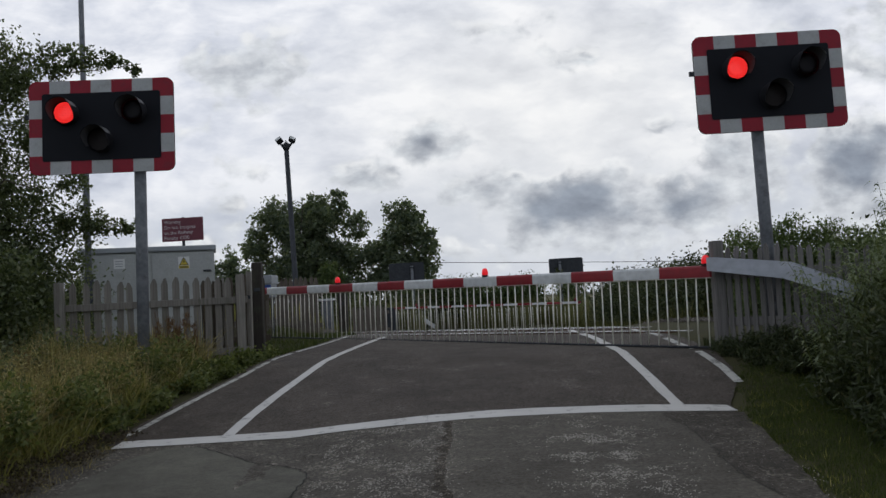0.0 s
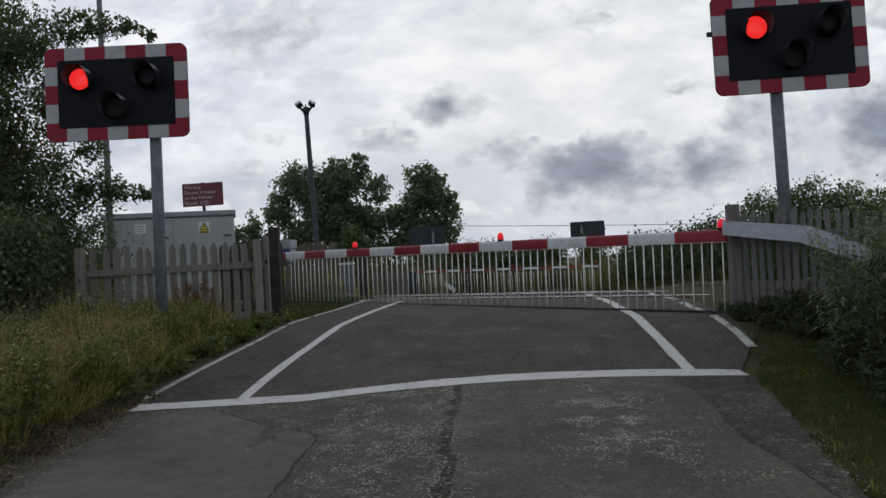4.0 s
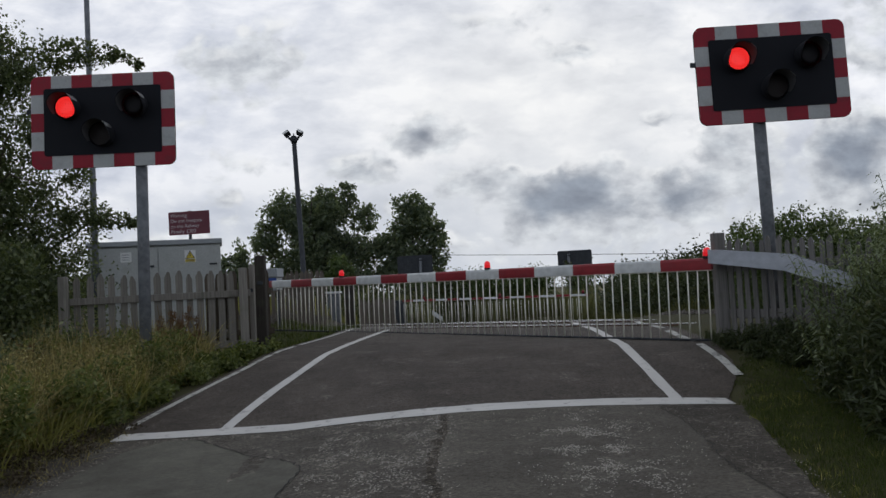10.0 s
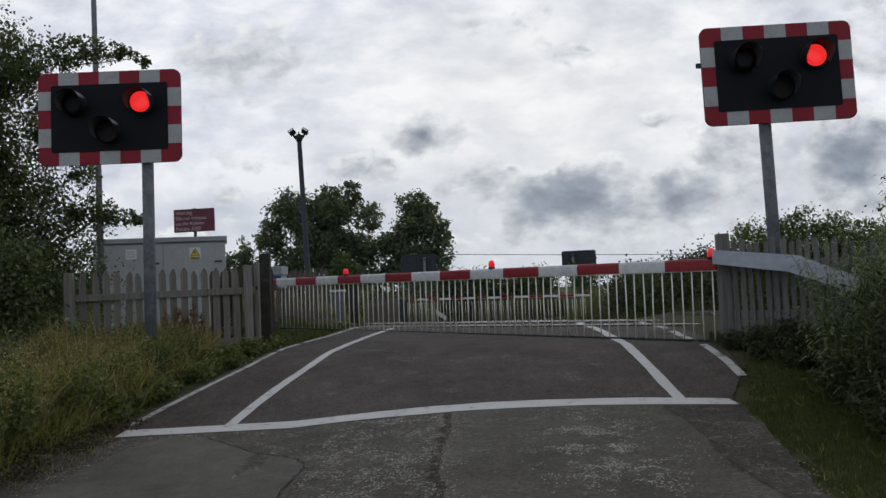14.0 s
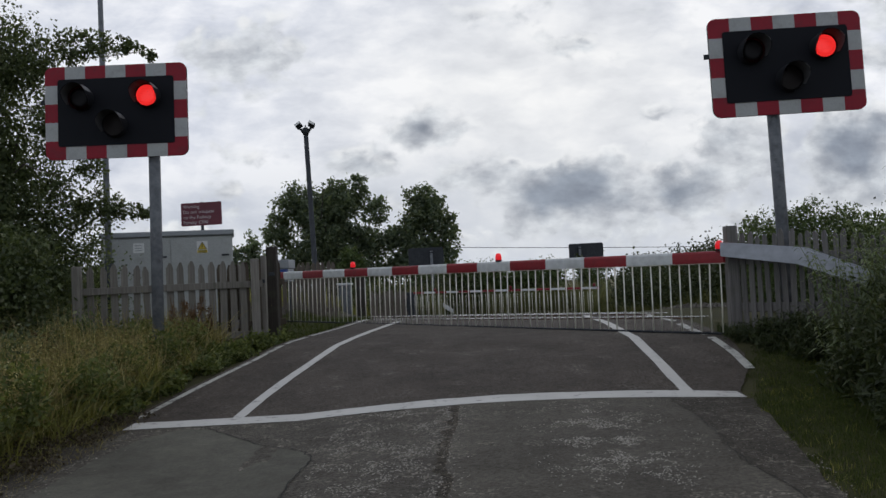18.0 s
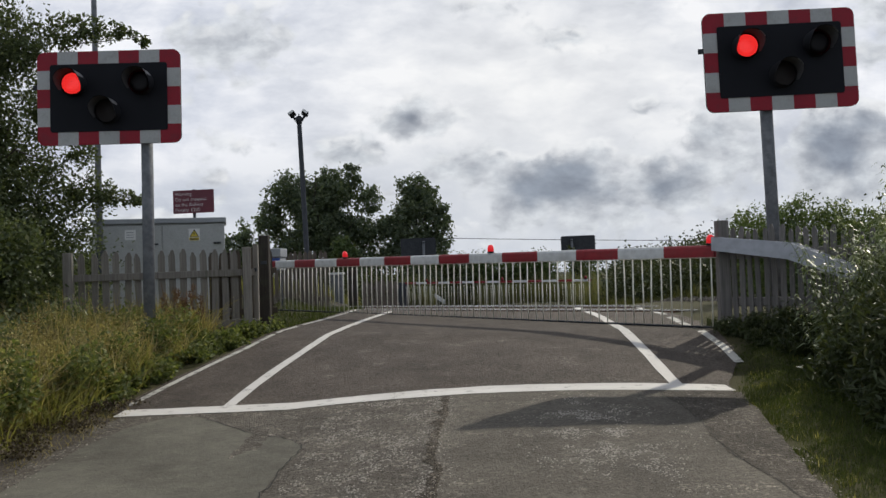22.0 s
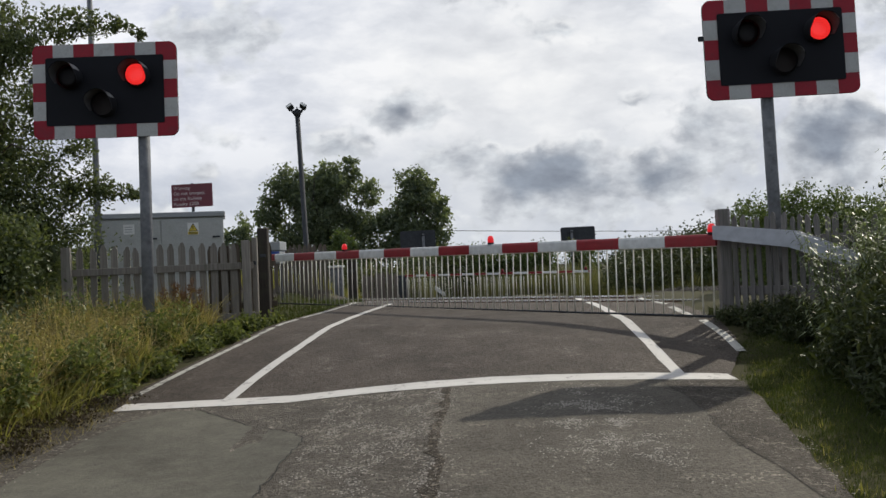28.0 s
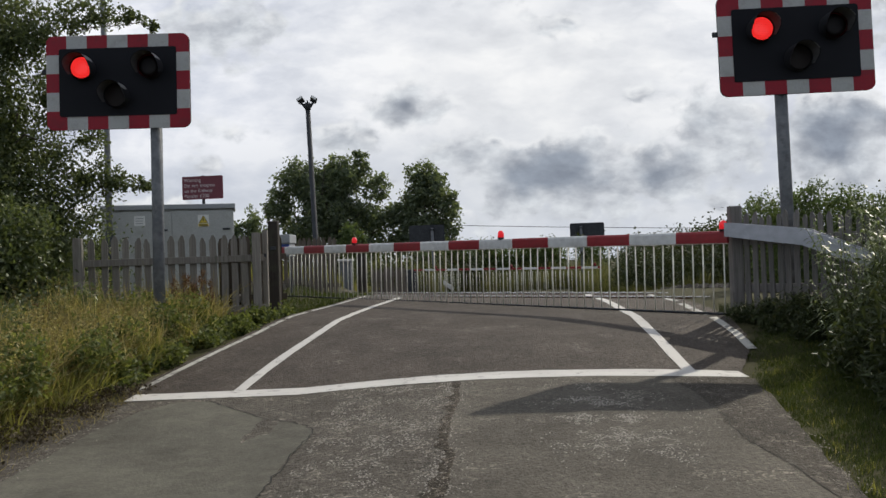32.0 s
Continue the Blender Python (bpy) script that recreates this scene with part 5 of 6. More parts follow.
tree((-11.5, 45, gz), [[(-11.5, 45, gz - 0.2), (-11.5, 45, 0.5), (-11.3, 45, 2.4)], [(-11.5, 45, 0.2), (-12.1, 45, 1.4), (-12.4, 45, 2.0)]],
     [(-11.2, 45, 2.4, 0.55, 0.7, 0.75), (-11.9, 45, 1.9, 0.6, 0.7, 0.6), (-11.4, 45, 1.0, 1.3, 1.0, 0.9), (-10.6, 45, 1.2, 0.7, 0.8, 0.9), (-12.4, 45, 0.6, 1, 1, 0.8)], 5500, (0.22, 0.14), M["broadleaf"], "scrub_tree", "small dark scrub tree by the column", 13, 0.10, 0.28)
tree((-5.4, 44, gz), [[(-5.4, 44, gz - 0.2), (-5.4, 44, 0.5), (-5.5, 44, 1.8)], [(-5.4, 44, 0.2), (-4.9, 44, 1.0), (-4.8, 44, 1.6)]],
     [(-5.5, 44, 1.55, 0.42, 0.5, 0.5), (-5.2, 44, 1.0, 0.55, 0.6, 0.6), (-5.75, 44, 0.85, 0.5, 0.6, 0.6), (-5.4, 44, 0.2, 0.8, 0.8, 0.7)], 2600, (0.22, 0.13), M["paleleaf"], "young_tree", "pale green young tree before the dark trees", 14, 0.07, 0.28, "shrub")

leaf_cloud("scrub", up(*[(-13, 40, -0.6, 4, 1.5, 1.4), (-8, 42, -0.7, 4, 1.2, 1.3), (-3, 43, -0.9, 3.5, 1.2, 1.0), (-20, 44, 0, 5, 2, 2), (-17, 30, 0.0, 4, 2, 1.4), (-9, 27, -0.3, 2.0, 1.0, 0.9)], (-4.5, 41, -0.7, 3.0, 1.0, 1.1), (-1.2, 42, -0.6, 1.5, 0.8, 1.0), (0.5, 43, -0.5, 1.3, 0.8, 0.95)), 38000, 0.24, 0.15, M["hedge"], "dark scrub along the far field edge", "shrub", 15, 0.26, "stuff")

# hedges beyond the barrier, to the right of the road
thicket("hedge", up(*[(5.6, 15.2, 0.55, 0.9, 1.2, 0.78), (5.7, 17.5, 0.35, 0.9, 1.5, 0.9), (6.0, 20, 0.1, 0.9, 1.6, 1.0), (6.3, 23, -0.2, 0.9, 1.7, 1.1), (6.7, 26.5, -0.4, 1.0, 2, 1.1), (7.2, 30.5, -0.7, 1.1, 2.2, 1.3), (5.5, 13.6, 0.7, 0.8, 0.9, 0.75), (7.6, 13.2, 0.7, 1.5, 1.2, 0.8)]),
        72000, 0.095, 0.055, M["hedge"], "dense dark hedge beyond the barrier", "hedge", 21, 0.20)
thicket("hedge", up(*[(8.0, 36, -0.5, 1.4, 2.0, 1.3), (9.4, 41, -0.4, 1.6, 2.0, 1.3), (5.9, 37.2, -0.2, 0.5, 0.4, 1.5), (13, 46, -0.3, 3.4, 2, 1.3), (20, 52, -0.2, 6, 3, 1.5), (34, 60, 0.0, 9, 3, 1.6)]),
        17000, 0.20, 0.12, M["hedge"], "dark field hedge beyond the far signal", "hedge", 22, 0.24)
thicket("hedge", up(*[(-1.5 + 1.15 * i, 45.5 + 0.3 * (i % 3), -0.45 + 0.09 * ((i * 5) % 4), 0.95, 0.8, 0.95) for i in range(7)] + [(7.7, 45.5, -0.3, 0.9, 0.8, 0.9)]),
        26000, 0.15, 0.08, M["paleleaf"], "green field hedge beyond the far barrier", "hedge", 24, 0.25)
thicket("shrub", up(*[(4.55, 11.4, 1.25, 0.55, 0.5, 0.42), (5.15, 11.3, 1.35, 0.55, 0.5, 0.42), (5.75, 11.2, 1.15, 0.5, 0.5, 0.40), (5.2, 11.3, 0.6, 1.2, 0.7, 0.6), (6.6, 11.2, 0.9, 0.8, 0.7, 0.6)]),
        40000, 0.052, 0.028, M["paleleaf"], "leafy green shrub behind the picket fence", "shrub", 23, 0.12)

# hawthorn on the left
haw = [(-6.4, 11.0, 2.6, 1.0, 0.9, 1.5, 1.5), (-6.0, 10.9, 1.2, 1.0, 0.9, 0.9, 0.8), (-6.3, 11.0, 4.3, 0.8, 0.7, 0.7, 0.42), (-5.6, 10.9, 4.1, 0.40, 0.4, 0.35, 0.10), (-7.5, 11.3, 2.7, 1.2, 1.0, 1.5, 0.32),
       (-5.35, 11.0, 2.1, 0.34, 0.45, 0.60, 0.14), (-5.0, 11.2, 1.75, 0.32, 0.4, 0.38, 0.05), (-5.4, 10.8, 1.2, 0.40, 0.5, 0.5, 0.12), (-5.35, 11.0, 3.3, 0.30, 0.4, 0.45, 0.10),
       (-5.3, 11.2, 4.45, 0.40, 0.3, 0.30, 0.07), (-4.85, 11.2, 4.5, 0.34, 0.3, 0.22, 0.05), (-4.4, 11.2, 4.45, 0.28, 0.2, 0.14, 0.03), (-4.05, 11.2, 4.30, 0.20, 0.2, 0.10, 0.018),
       (-4.85, 11.2, 2.25, 0.30, 0.2, 0.26, 0.050), (-4.55, 11.2, 2.15, 0.24, 0.2, 0.18, 0.030), (-4.25, 11.25, 2.10, 0.20, 0.2, 0.13, 0.020), (-5.0, 11.2, 2.75, 0.26, 0.2, 0.2, 0.030)]
tree((-6.6, 11.2, 0.2), [[(-6.6, 11.2, 0.0), (-6.5, 11.2, 1.6), (-6.4, 11.1, 3.0), (-6.2, 11.0, 4.6)], [(-6.5, 11.2, 1.8), (-5.9, 11.1, 3.3), (-5.2, 11.2, 4.25), (-4.0, 11.2, 4.38)], [(-6.5, 11.2, 1.0), (-5.6, 11.2, 1.6), (-4.9, 11.3, 2.1), (-4.15, 11.3, 2.1)],
      [(-6.5, 11.2, 1.4), (-7.2, 11.3, 2.6), (-7.6, 11.3, 4.0)], [(-6.45, 11.1, 2.4), (-5.7, 10.8, 2.8), (-5.2, 10.8, 2.6)], [(-6.4, 11.1, 2.8), (-6.7, 10.8, 3.9), (-6.6, 10.7, 4.7)]],
     haw, 54000, (0.060, 0.037), M["hawthorn"], "hawthorn_tree", "overgrown hawthorn with spreading leafy branches", 31, 0.06, 0.21)
thicket("hedge", up(*[(-6.6, 9.3, 0.9, 1.0, 0.9, 0.9), (-5.6, 9.7, 0.7, 0.6, 0.6, 0.6), (-7.4, 8.2, 0.9, 1.2, 1.2, 1.0), (-6.0, 12.8, 1.0, 0.8, 0.8, 0.8), (-8.6, 13.5, 1.4, 1.6, 1.4, 1.5)]),
        30000, 0.07, 0.042, M["bramble"], "tangled bramble and hawthorn hedge", "hedge", 32, 0.22)

thicket("hedge", up(*[(-5.35, 9.9, 0.55, 0.60, 0.5, 0.55), (-5.45, 9.9, 1.25, 0.58, 0.5, 0.60), (-5.05, 9.7, 0.35, 0.35, 0.4, 0.40), (-5.9, 8.9, 0.8, 0.7, 0.6, 0.8), (-5.2, 9.3, 0.30, 0.40, 0.4, 0.32), (-5.0, 8.2, 0.30, 0.35, 0.4, 0.28)]),
        26000, 0.066, 0.042, M["bramble"], "leafy bramble and hawthorn growth beside the fence", "hedge", 33, 0.20)

# tall leafy growth on the right
def willowherb(x, y, h, stems, seed, spread=0.22):
    """A clump of tall stems with long narrow leaves set all the way up."""
    ob = thing("willowherb", pose(x, y, verge(x, y)), "tall willowherb with narrow drooping leaves", "weed", "willowherb clumps")
    rng = random.Random(seed)
    for i in range(stems):
        a = rng.uniform(0, 6.283)
        r = rng.uniform(0.02, spread)
        foot = Vector((math.cos(a) * r, math.sin(a) * r, -0.02))
        lean = Vector((math.cos(a + rng.uniform(-1, 1)), math.sin(a + rng.uniform(-1, 1)), 0)) * rng.uniform(0.05, 0.32) * h
        H = h * rng.uniform(0.7, 1.08)
        axis = [foot + lean * (k / 5) ** 1.7 + Vector((0, 0, H * k / 5)) for k in range(6)]
        stem = part("stem", tube(bmesh.new(), axis, [0.006 - 0.0008 * k for k in range(6)], 5), M["weed"], ob)
        verts, faces = [], []
        n = int(H * 52)
        for j in range(n):
            k = 0.16 + 0.84 * j / n
            f = k * 5
            p = axis[int(min(4, f))].lerp(axis[int(min(4, f)) + 1], f - int(min(4, f)))
            b = j * 2.4 + rng.uniform(-0.5, 0.5)
            out = Vector((math.cos(b), math.sin(b), 0))
            L = rng.uniform(0.11, 0.20) * (1.15 - 0.5 * k)
            W = L * rng.uniform(0.13, 0.19)
            rise = rng.uniform(0.1, 0.75)
            side = Vector((-out.y, out.x, 0)) * W / 2
            mid = p + out * L * 0.5 + Vector((0, 0, L * 0.35 * rise))
            tip = p + out * L * 0.95 + Vector((0, 0, L * (0.25 * rise - 0.25)))
            q = len(verts)
            verts += [tuple(p), tuple(mid - side), tuple(mid + side), tuple(tip)]
            faces += [(q, q + 1, q + 2), (q + 1, q + 3, q + 2)]
        me = bpy.data.meshes.new("foliage")
        me.from_pydata(verts, [], faces)
        part("foliage", me, M["willow"], ob)
    return ob


rng_h = random.Random(91)
# the last six clumps stand out of view, added to shade the verge
for i, (x, y, h) in enumerate(((3.50, 6.75, 1.10), (3.72, 7.05, 1.30), (3.85, 6.6, 1.45), (3.62, 6.3, 1.25), (4.05, 6.9, 1.50), (3.25, 6.55, 0.62), (3.45, 6.0, 0.95), (3.8, 5.9, 1.25), (3.35, 5.5, 0.80), (3.65, 5.3, 1.05),
                               (3.2, 5.0, 0.65), (3.5, 4.7, 0.85), (4.3, 6.3, 1.45), (4.4, 7.1, 1.40), (3.0, 6.0, 0.42), (2.95, 5.4, 0.45), (3.50, 5.75, 1.60), (3.85, 6.15, 1.75), (3.35, 6.45, 1.30), (3.42, 5.15, 1.30), (3.25, 4.75, 1.25), (3.12, 4.3, 1.20), (2.95, 3.85, 1.10), (3.55, 4.5, 1.35), (2.8, 3.4, 1.0))):
    willowherb(x + 0.10, y + 0.50, h * 0.95, 9, 92 + i)
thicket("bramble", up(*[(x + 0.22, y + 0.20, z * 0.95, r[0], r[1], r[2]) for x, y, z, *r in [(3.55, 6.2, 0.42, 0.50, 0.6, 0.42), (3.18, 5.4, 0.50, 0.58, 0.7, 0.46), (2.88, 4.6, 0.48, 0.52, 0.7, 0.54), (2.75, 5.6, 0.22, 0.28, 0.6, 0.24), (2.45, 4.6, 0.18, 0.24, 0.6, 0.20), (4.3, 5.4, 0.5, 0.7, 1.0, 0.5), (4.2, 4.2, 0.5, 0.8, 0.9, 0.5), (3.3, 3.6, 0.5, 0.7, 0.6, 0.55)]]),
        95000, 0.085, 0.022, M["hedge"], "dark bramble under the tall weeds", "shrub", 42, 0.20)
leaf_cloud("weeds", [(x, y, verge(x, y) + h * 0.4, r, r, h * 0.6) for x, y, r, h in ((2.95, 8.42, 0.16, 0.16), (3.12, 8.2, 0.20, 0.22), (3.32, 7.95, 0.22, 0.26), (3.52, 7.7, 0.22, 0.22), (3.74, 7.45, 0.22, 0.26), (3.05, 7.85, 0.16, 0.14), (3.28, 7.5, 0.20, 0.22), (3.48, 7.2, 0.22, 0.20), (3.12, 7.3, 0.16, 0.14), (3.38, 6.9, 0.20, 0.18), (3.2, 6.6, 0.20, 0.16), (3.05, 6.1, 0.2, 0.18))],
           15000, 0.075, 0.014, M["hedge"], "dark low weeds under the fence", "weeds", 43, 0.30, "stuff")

# weeds and grass on the left verge
leaf_cloud("weeds", [(left_edge(6.9 + 0.19 * i) - 0.17 - 0.06 * ((i * 5) % 4), 6.9 + 0.19 * i, verge(left_edge(6.9 + 0.19 * i) - 0.2, 6.9 + 0.19 * i) + 0.05, 0.15 + 0.03 * (i % 3), 0.16, 0.05 + 0.03 * ((i * 7) % 4)) for i in range(22)]
           + [(-3.2, 8.3, 0.50, 0.2, 0.3, 0.12), (-2.85, 9.3, 0.60, 0.25, 0.3, 0.12), (-2.6, 10.3, 0.62, 0.2, 0.25, 0.08), (-3.0, 7.5, 0.40, 0.2, 0.3, 0.10)],
           11000, 0.058, 0.036, M["weed"], "bright green low weeds along the white line", "weeds", 51, 0.28, "stuff")
blades("tall_grass", scatter(11500, 52, -6.2, -2.88, 4.6, 10.25, lambda x, y: x < min(left_edge(y) - 0.30, -2.62) - 0.06 * max(0, 7.2 - y) + 0.12 * noise.noise((y * 2, 0, 4)) and noise.noise((x * 2.2, y * 2.2, 1)) > -0.12, 4), M["dry_grass"], "dry straw-coloured tall grass on the verge", 0.56, 0.0095, 53, 0.9)
blades("tall_grass", scatter(9500, 54, -6.2, -2.80, 4.6, 10.25, lambda x, y: x < min(left_edge(y) - 0.16, -2.45) - 0.06 * max(0, 7.2 - y) + 0.15 * noise.noise((y * 2, 0, 9)) and noise.noise((x * 2.0, y * 2.0, 5)) > -0.10, 5), M["green_grass"], "green tall grass on the verge", 0.44, 0.013, 55, 1.0)
blades("tall_grass", scatter(9000, 56, -6.5, -2.70, 3.0, 6.4, lambda x, y: x < -2.82 + 0.15 * noise.noise((y * 3, 1, 4)) and noise.noise((x * 3, y * 3, 5)) > -0.2, 3), M["green_grass"], "short tufted grass at the verge's edge", 0.15, 0.006, 57, 0.8)
blades("dead_stalks", scatter(5000, 86, -4.2, -2.45, 3.2, 7.0, lambda x, y: x < -2.62 + 0.12 * noise.noise((y * 3, 8, 4)), 1), M["dry_grass"], "flattened dead stalks in the verge's soil", 0.07, 0.005, 87, 1.6)
leaf_cloud("dead_leaves", up(*[(-2.85 - 0.1 * (i % 4), 3.6 + 0.2 * i, 0.05, 0.30, 0.25, 0.03) for i in range(17)]), 5000, 0.030, 0.018, M["litter"], "brown dead leaves along the lane's edge", "litter", 88, 0.6, "stuff", 0.0, 8)
blades("seed_stalks", scatter(1500, 58, -5.8, -3.0, 6.0, 10.2), M["dry_grass"], "bleached seed stalks above the grass", 0.80, 0.006, 59, 0.6)
blades("tall_grass", scatter(2600, 97, -4.7, -2.95, 8.5, 10.1, lambda x, y: noise.noise((x * 2.6, y * 2.6, 3)) > -0.05, 4), M["dry_grass"], "tall dry grass against the fence", 0.74, 0.008, 98, 0.6)
rng_s = random.Random(83)
leaf_cloud("weeds", [(x, y, verge(x, y) + 0.30, 0.14, 0.14, 0.24) for x, y in [(rng_s.uniform(-4.8, -2.9), rng_s.uniform(8.4, 10.0)) for i in range(26)]], 9000, 0.055, 0.026, M["weed"], "taller leafy weeds before the fence", "weeds", 99, 0.35, "stuff", 0.0, 18)
leaf_cloud("seed_heads", up(*[(x, y, 0.40 + 0.22 * rng_s.random(), 0.10, 0.10, 0.12) for x, y in [(rng_s.uniform(-5.6, -3.05), rng_s.uniform(5.2, 10.0)) for i in range(320)]]), 14000, 0.030, 0.013, M["dry_grass"], "pale feathery grass seed heads", "grass", 84, 0.5, "stuff", 0.0, 12)
leaf_cloud("weeds", up(*[(rng_s.uniform(-6.4, -4.2), rng_s.uniform(6.2, 9.6), rng_s.uniform(0.15, 0.60), 0.25, 0.25, rng_s.uniform(0.12, 0.30)) for i in range(40)]), 18000, 0.060, 0.034, M["bramble"], "leafy hedge growth spilling over the grass", "weeds", 85, 0.3, "stuff", 0.0, 20)
blades("tall_grass", scatter(5600, 60, -3.7, -1.5, 10.9, 17.0, lambda x, y: x < left_edge(y) - 0.08, 2), M["lawn"], "green grass beside the barrier tip", 0.10, 0.010, 61, 0.7)


rng_w = random.Random(77)
leaf_cloud("weeds", up(*[(rng_w.uniform(-5.6, -3.0), rng_w.uniform(4.8, 9.9), rng_w.uniform(0.10, 0.45), 0.16, 0.18, rng_w.uniform(0.10, 0.26)) for i in range(150)]), 44000, 0.056, 0.027, M["weed"], "mixed leafy weeds among the tall grass", "weeds", 78, 0.3, "stuff", 0.0, 20)
leaf_cloud("scrub", up(*[(-4.4, 30, -0.6, 1.6, 1.2, 0.8), (-2.6, 33, -0.7, 1.2, 1.2, 0.9), (-0.9, 35.5, -0.8, 1.2, 1, 0.7), (-6.5, 27, -0.4, 1.5, 1.5, 0.8), (-4.2, 24, -0.3, 0.8, 1.0, 0.6)]), 15000, 0.13, 0.08, M["hedge"], "dark scrub beside the far road", "shrub", 79, 0.25, "stuff")


def dock_plant(x, y, h, seed):
    ob = thing("dock_plant", pose(x, y, verge(x, y)), "tall rusty brown dock gone to seed", "weed", "dock plants")
    rng = random.Random(seed)
    blobs = []
    for i in range(4):
        a = rng.uniform(0, 6.28)
        top = (math.cos(a) * 0.14 * rng.uniform(0.4, 1.4), math.sin(a) * 0.14, h * rng.uniform(0.75, 1.0))
        bm = tube(bmesh.new(), [(0, 0, -0.02), (top[0] * 0.4, top[1] * 0.4, top[2] * 0.5), top], [0.008, 0.006, 0.003], 6)
        part("stem", bm, M["dock"], ob)
        blobs += [(top[0] * 0.9, top[1] * 0.9, top[2] * 0.86, 0.035, 0.035, 0.13), (top[0] * 0.6, top[1] * 0.6, top[2] * 0.55, 0.045, 0.045, 0.10)]
    leaf_cloud("seed_head", blobs, 900, 0.022, 0.016, M["dock"], "", "", seed, 0.5, parent=ob)
    for i in range(9):
        L = rng.uniform(0.14, 0.24)
        bm = bmesh.new()
        row = [[bm.verts.new((s * L * w, L * k, 0.10 * L * math.sin(3 * k) - (0.02 * L if s == 0 else 0))) for s in (-1, 0, 1)] for k, w in ((0, 0.02), (0.3, 0.13), (0.6, 0.15), (1.0, 0.01))]
        for p, q in zip(row, row[1:]):
            for c in (0, 1):
                bm.faces.new((p[c], p[c + 1], q[c + 1], q[c]))
        leaf = part("leaf", bm, M["weed"], ob)
        leaf.matrix_basis = pose(0, 0, rng.uniform(0.04, h * 0.5), rng.uniform(10, 50), 0, rng.uniform(0, 360))


for i, (x, y, h) in enumerate(((-3.30, 9.7, 0.86), (-3.12, 9.55, 0.78), (-3.45, 9.5, 0.62), (-3.02, 9.9, 0.72), (-3.6, 9.75, 0.55), (-3.22, 10.0, 0.66), (-4.4, 8.6, 0.6))):
    dock_plant(x, y, h, 70 + i)

# verge on the right
blades("verge_grass", scatter(75000, 62, 1.50, 3.4, 3.2, 8.0, lambda x, y: x > right_edge(y) + 0.09 + 0.18 * noise.noise((x * 3.5, y * 3.5, 6)) and x < right_edge(y) + 1.2, 2), M["lawn"], "short green grass on the verge", 0.022, 0.005, 63, 1.0)
blades("verge_grass", scatter(1500, 95, 1.6, 3.3, 3.2, 7.9, lambda x, y: x > right_edge(y) + 0.06 and noise.noise((x * 4, y * 4, 8)) > 0.05, 5), M["green_grass"], "longer tufts in the verge grass", 0.045, 0.006, 96, 1.0)
# this tuft takes the dark hedge colour in place of the fence's shade
blades("verge_grass", scatter(1500, 64, 2.88, 3.3, 8.3, 9.15, lambda x, y: x > 2.9, 3), M["hedge"], "grass tuft at the fence foot, darkened for the fence's shade", 0.10, 0.006, 65, 0.6)
blades("field_grass", scatter(7000, 66, -4.5, 7.5, 33.0, 46, lambda x, y: not (-0.8 < x - 0.06 * (y - 28) < 5.2) or y > 42, 2), M["field"], "tall pale green field grass beyond the crossing", 1.5, 0.05, 67, 0.25)
blades("field_grass", scatter(5000, 68, 4.1, 5.6, 13.5, 30, lambda x, y: True, 2), M["rough_grass"], "rough grass before the hedge", 0.40, 0.018, 69, 0.35)
blades("field_grass", scatter(2500, 74, -7.5, -2.9, 19, 34, lambda x, y: True, 2), M["green_grass"], "rough grass beside the far road", 0.55, 0.025, 75, 0.35)


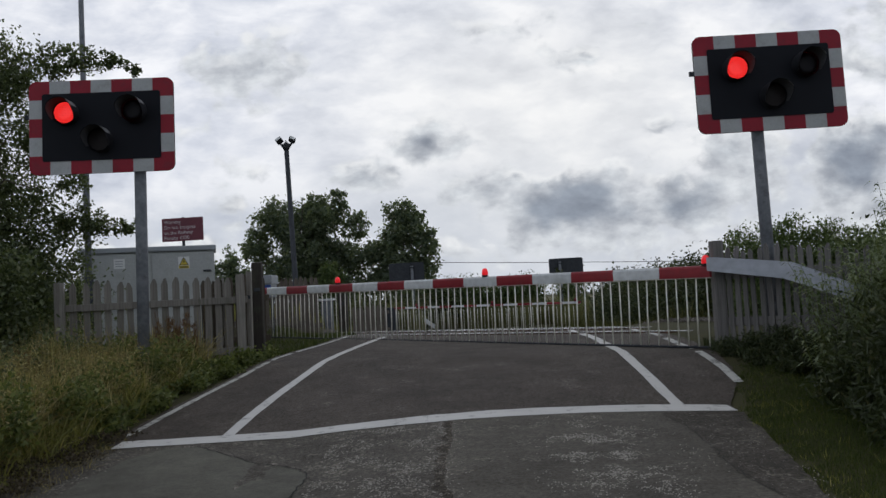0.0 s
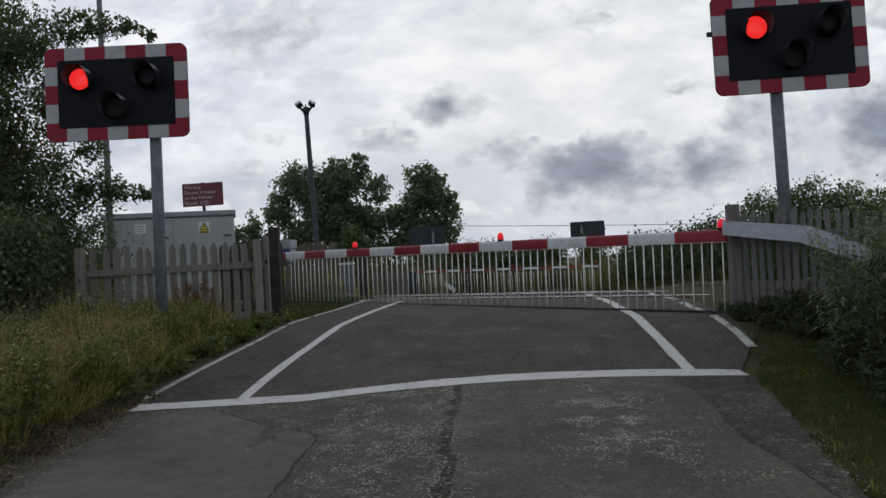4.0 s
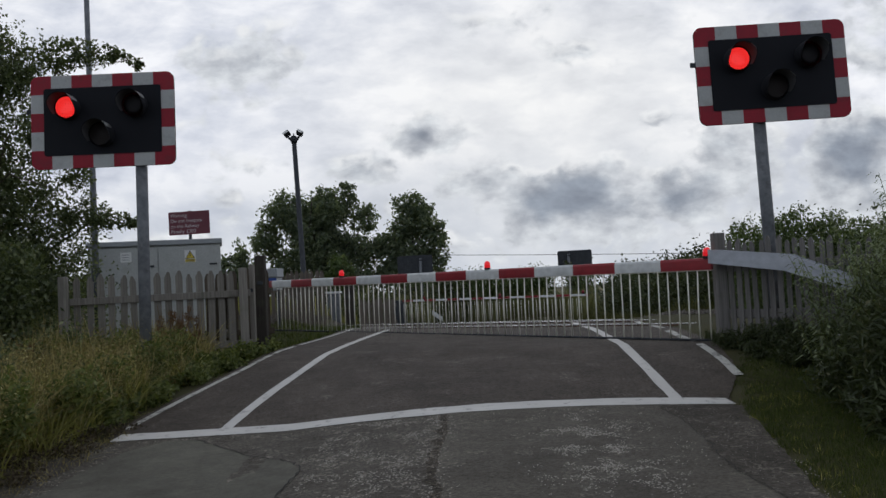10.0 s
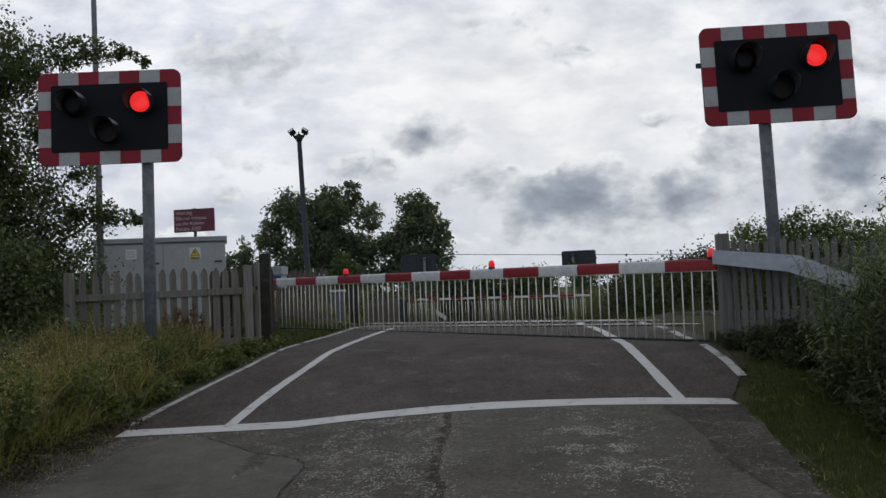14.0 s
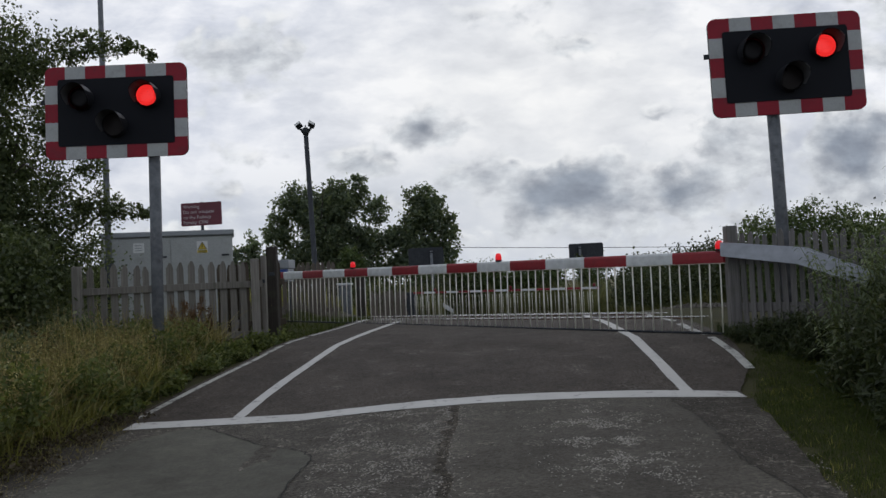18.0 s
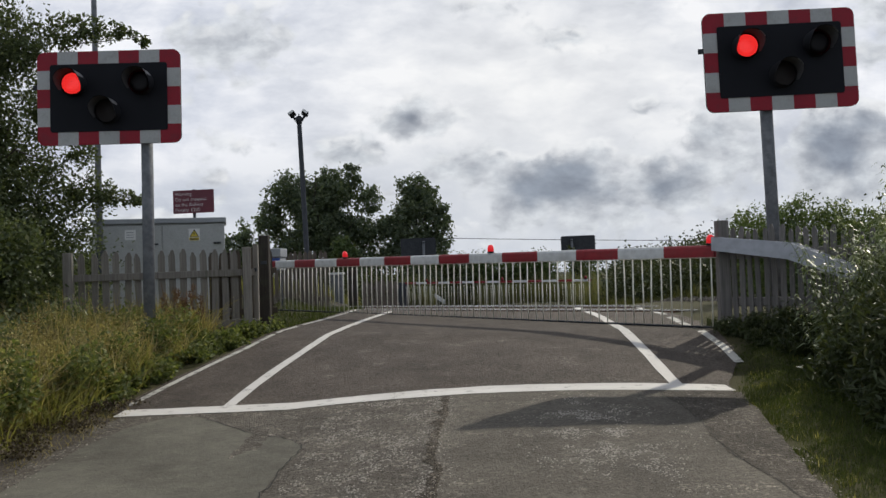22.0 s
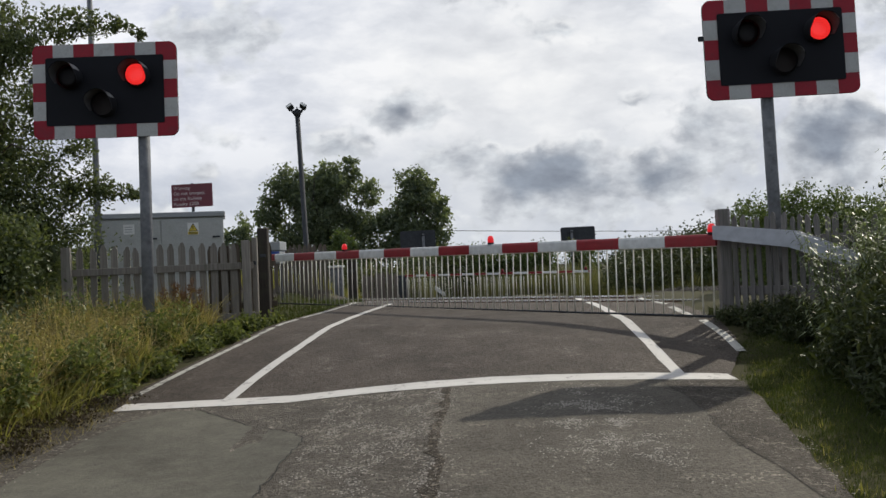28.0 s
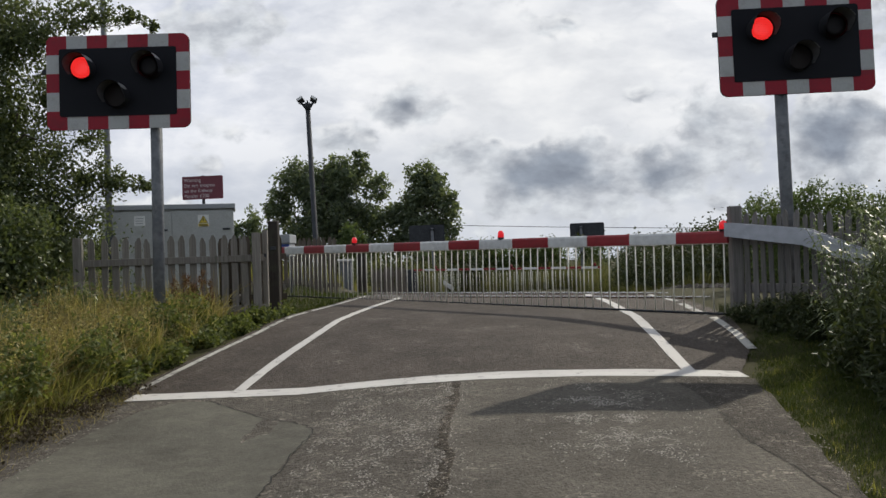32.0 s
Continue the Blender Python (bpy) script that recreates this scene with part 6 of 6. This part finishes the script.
# ---- litter of stones and dead leaves at the lane's edges ----
def pebbles():
    rng = np.random.default_rng(81)
    verts, faces = [], []
    for i in range(15000):
        y = rng.uniform(3.6, 6.55)
        k3 = i % 4 if i < 2400 else 3
        if k3 == 0:
            x = crack_r(y) + rng.uniform(0.02, 0.42)
        elif k3 == 1:
            x = -2.70 + rng.normal(0, 0.12)
        elif k3 == 2:
            x = seam(y) - 0.03 + rng.normal(0, 0.07)
        else:
            if i % 2:
                x, y = 0.92 + rng.normal(0, 0.22), 5.1 + rng.normal(0, 0.6)
            else:
                x = rng.uniform(-0.92, -0.08)
            if not (3.4 < y < 6.5 and -0.95 < x < 1.55) or noise.noise((x * 5, y * 4, 2.2)) + 0.6 * noise.noise((x * 14, y * 12, 4.4)) < rng.uniform(-0.05, 0.45):
                continue
        s = rng.uniform(0.0035, 0.0080)
        z = land(x, y) + 0.001
        k = len(verts)
        for dx, dy, dz in ((1, 0, 0), (0, 1, 0), (-1, 0, 0), (0, -1, 0), (0.1, 0.1, 0.55)):
            verts.append((x + dx * s * rng.uniform(0.7, 1.3), y + dy * s * rng.uniform(0.7, 1.3), z + dz * s))
        faces += [(k, k + 1, k + 4), (k + 1, k + 2, k + 4), (k + 2, k + 3, k + 4), (k + 3, k, k + 4)]
    me = bpy.data.meshes.new("pebbles")
    me.from_pydata(verts, [], faces)
    me.materials.append(M["stone"])
    tagged(new("pebbles", me), "loose pale chippings on the worn lane", "stones", kind="stuff")


pebbles()


# ---- what moves ----
PERIOD, START, LIT = 0.7582, 0.722, 0.45


def flash_rows(lamp, first):
    """The lamp disc turns its lit face forward and back again, in a tenth of a second, clear of the whole seconds."""
    disc, x, z = lamp
    rows = []

    def key(f, a):
        rows.append(((f - 1) / FPS, pose(x, -0.092, z, 0, 0, a)))

    turn = 0.0 if first else 180.0
    key(1, turn)
    k = -1
    while True:
        k += 1
        lap, off = divmod(k, 2)
        t = START + PERIOD * (lap - 1 + LIT * (1 - off) + off)
        whole = 1 + FPS * round(t)
        f = frame(t)
        if t < round(t):
            f = min(f, whole - 2)
        else:
            f = max(f, whole + 1)
        if f + 2 >= frame(32.0):
            break
        left_on = off == 1
        goal = 0.0 if left_on == first else 180.0
        for i in range(4):
            key(f - 1 + i, turn + (goal - turn) * i / 3)
        turn = goal
    key(frame(32.0), turn)
    return rows


def motions():
    walk(sky_sheet, [(t, pose(0, 0, 0, 0, 0, 0.1 * (t - 9))) for t in (0, 16, 32)])
    side = Vector((-math.cos(SUN_AZ), math.sin(SUN_AZ), 0))
    middle = SUN_WAY * 900
    rows = []
    for t in (0, 16, 32):
        p = middle + side * (242 + 4.6 * (t - 20.3))
        rows.append((t, pose(p.x, p.y, p.z, 0, 0, math.degrees(math.atan2(side.y, side.x)))))
    walk(sun_cloud, rows)
    for sig in (sig_l, sig_r):
        walk(sig[1][0][0], flash_rows(sig[1][0], True))
        walk(sig[1][1][0], flash_rows(sig[1][1], False))


motions()
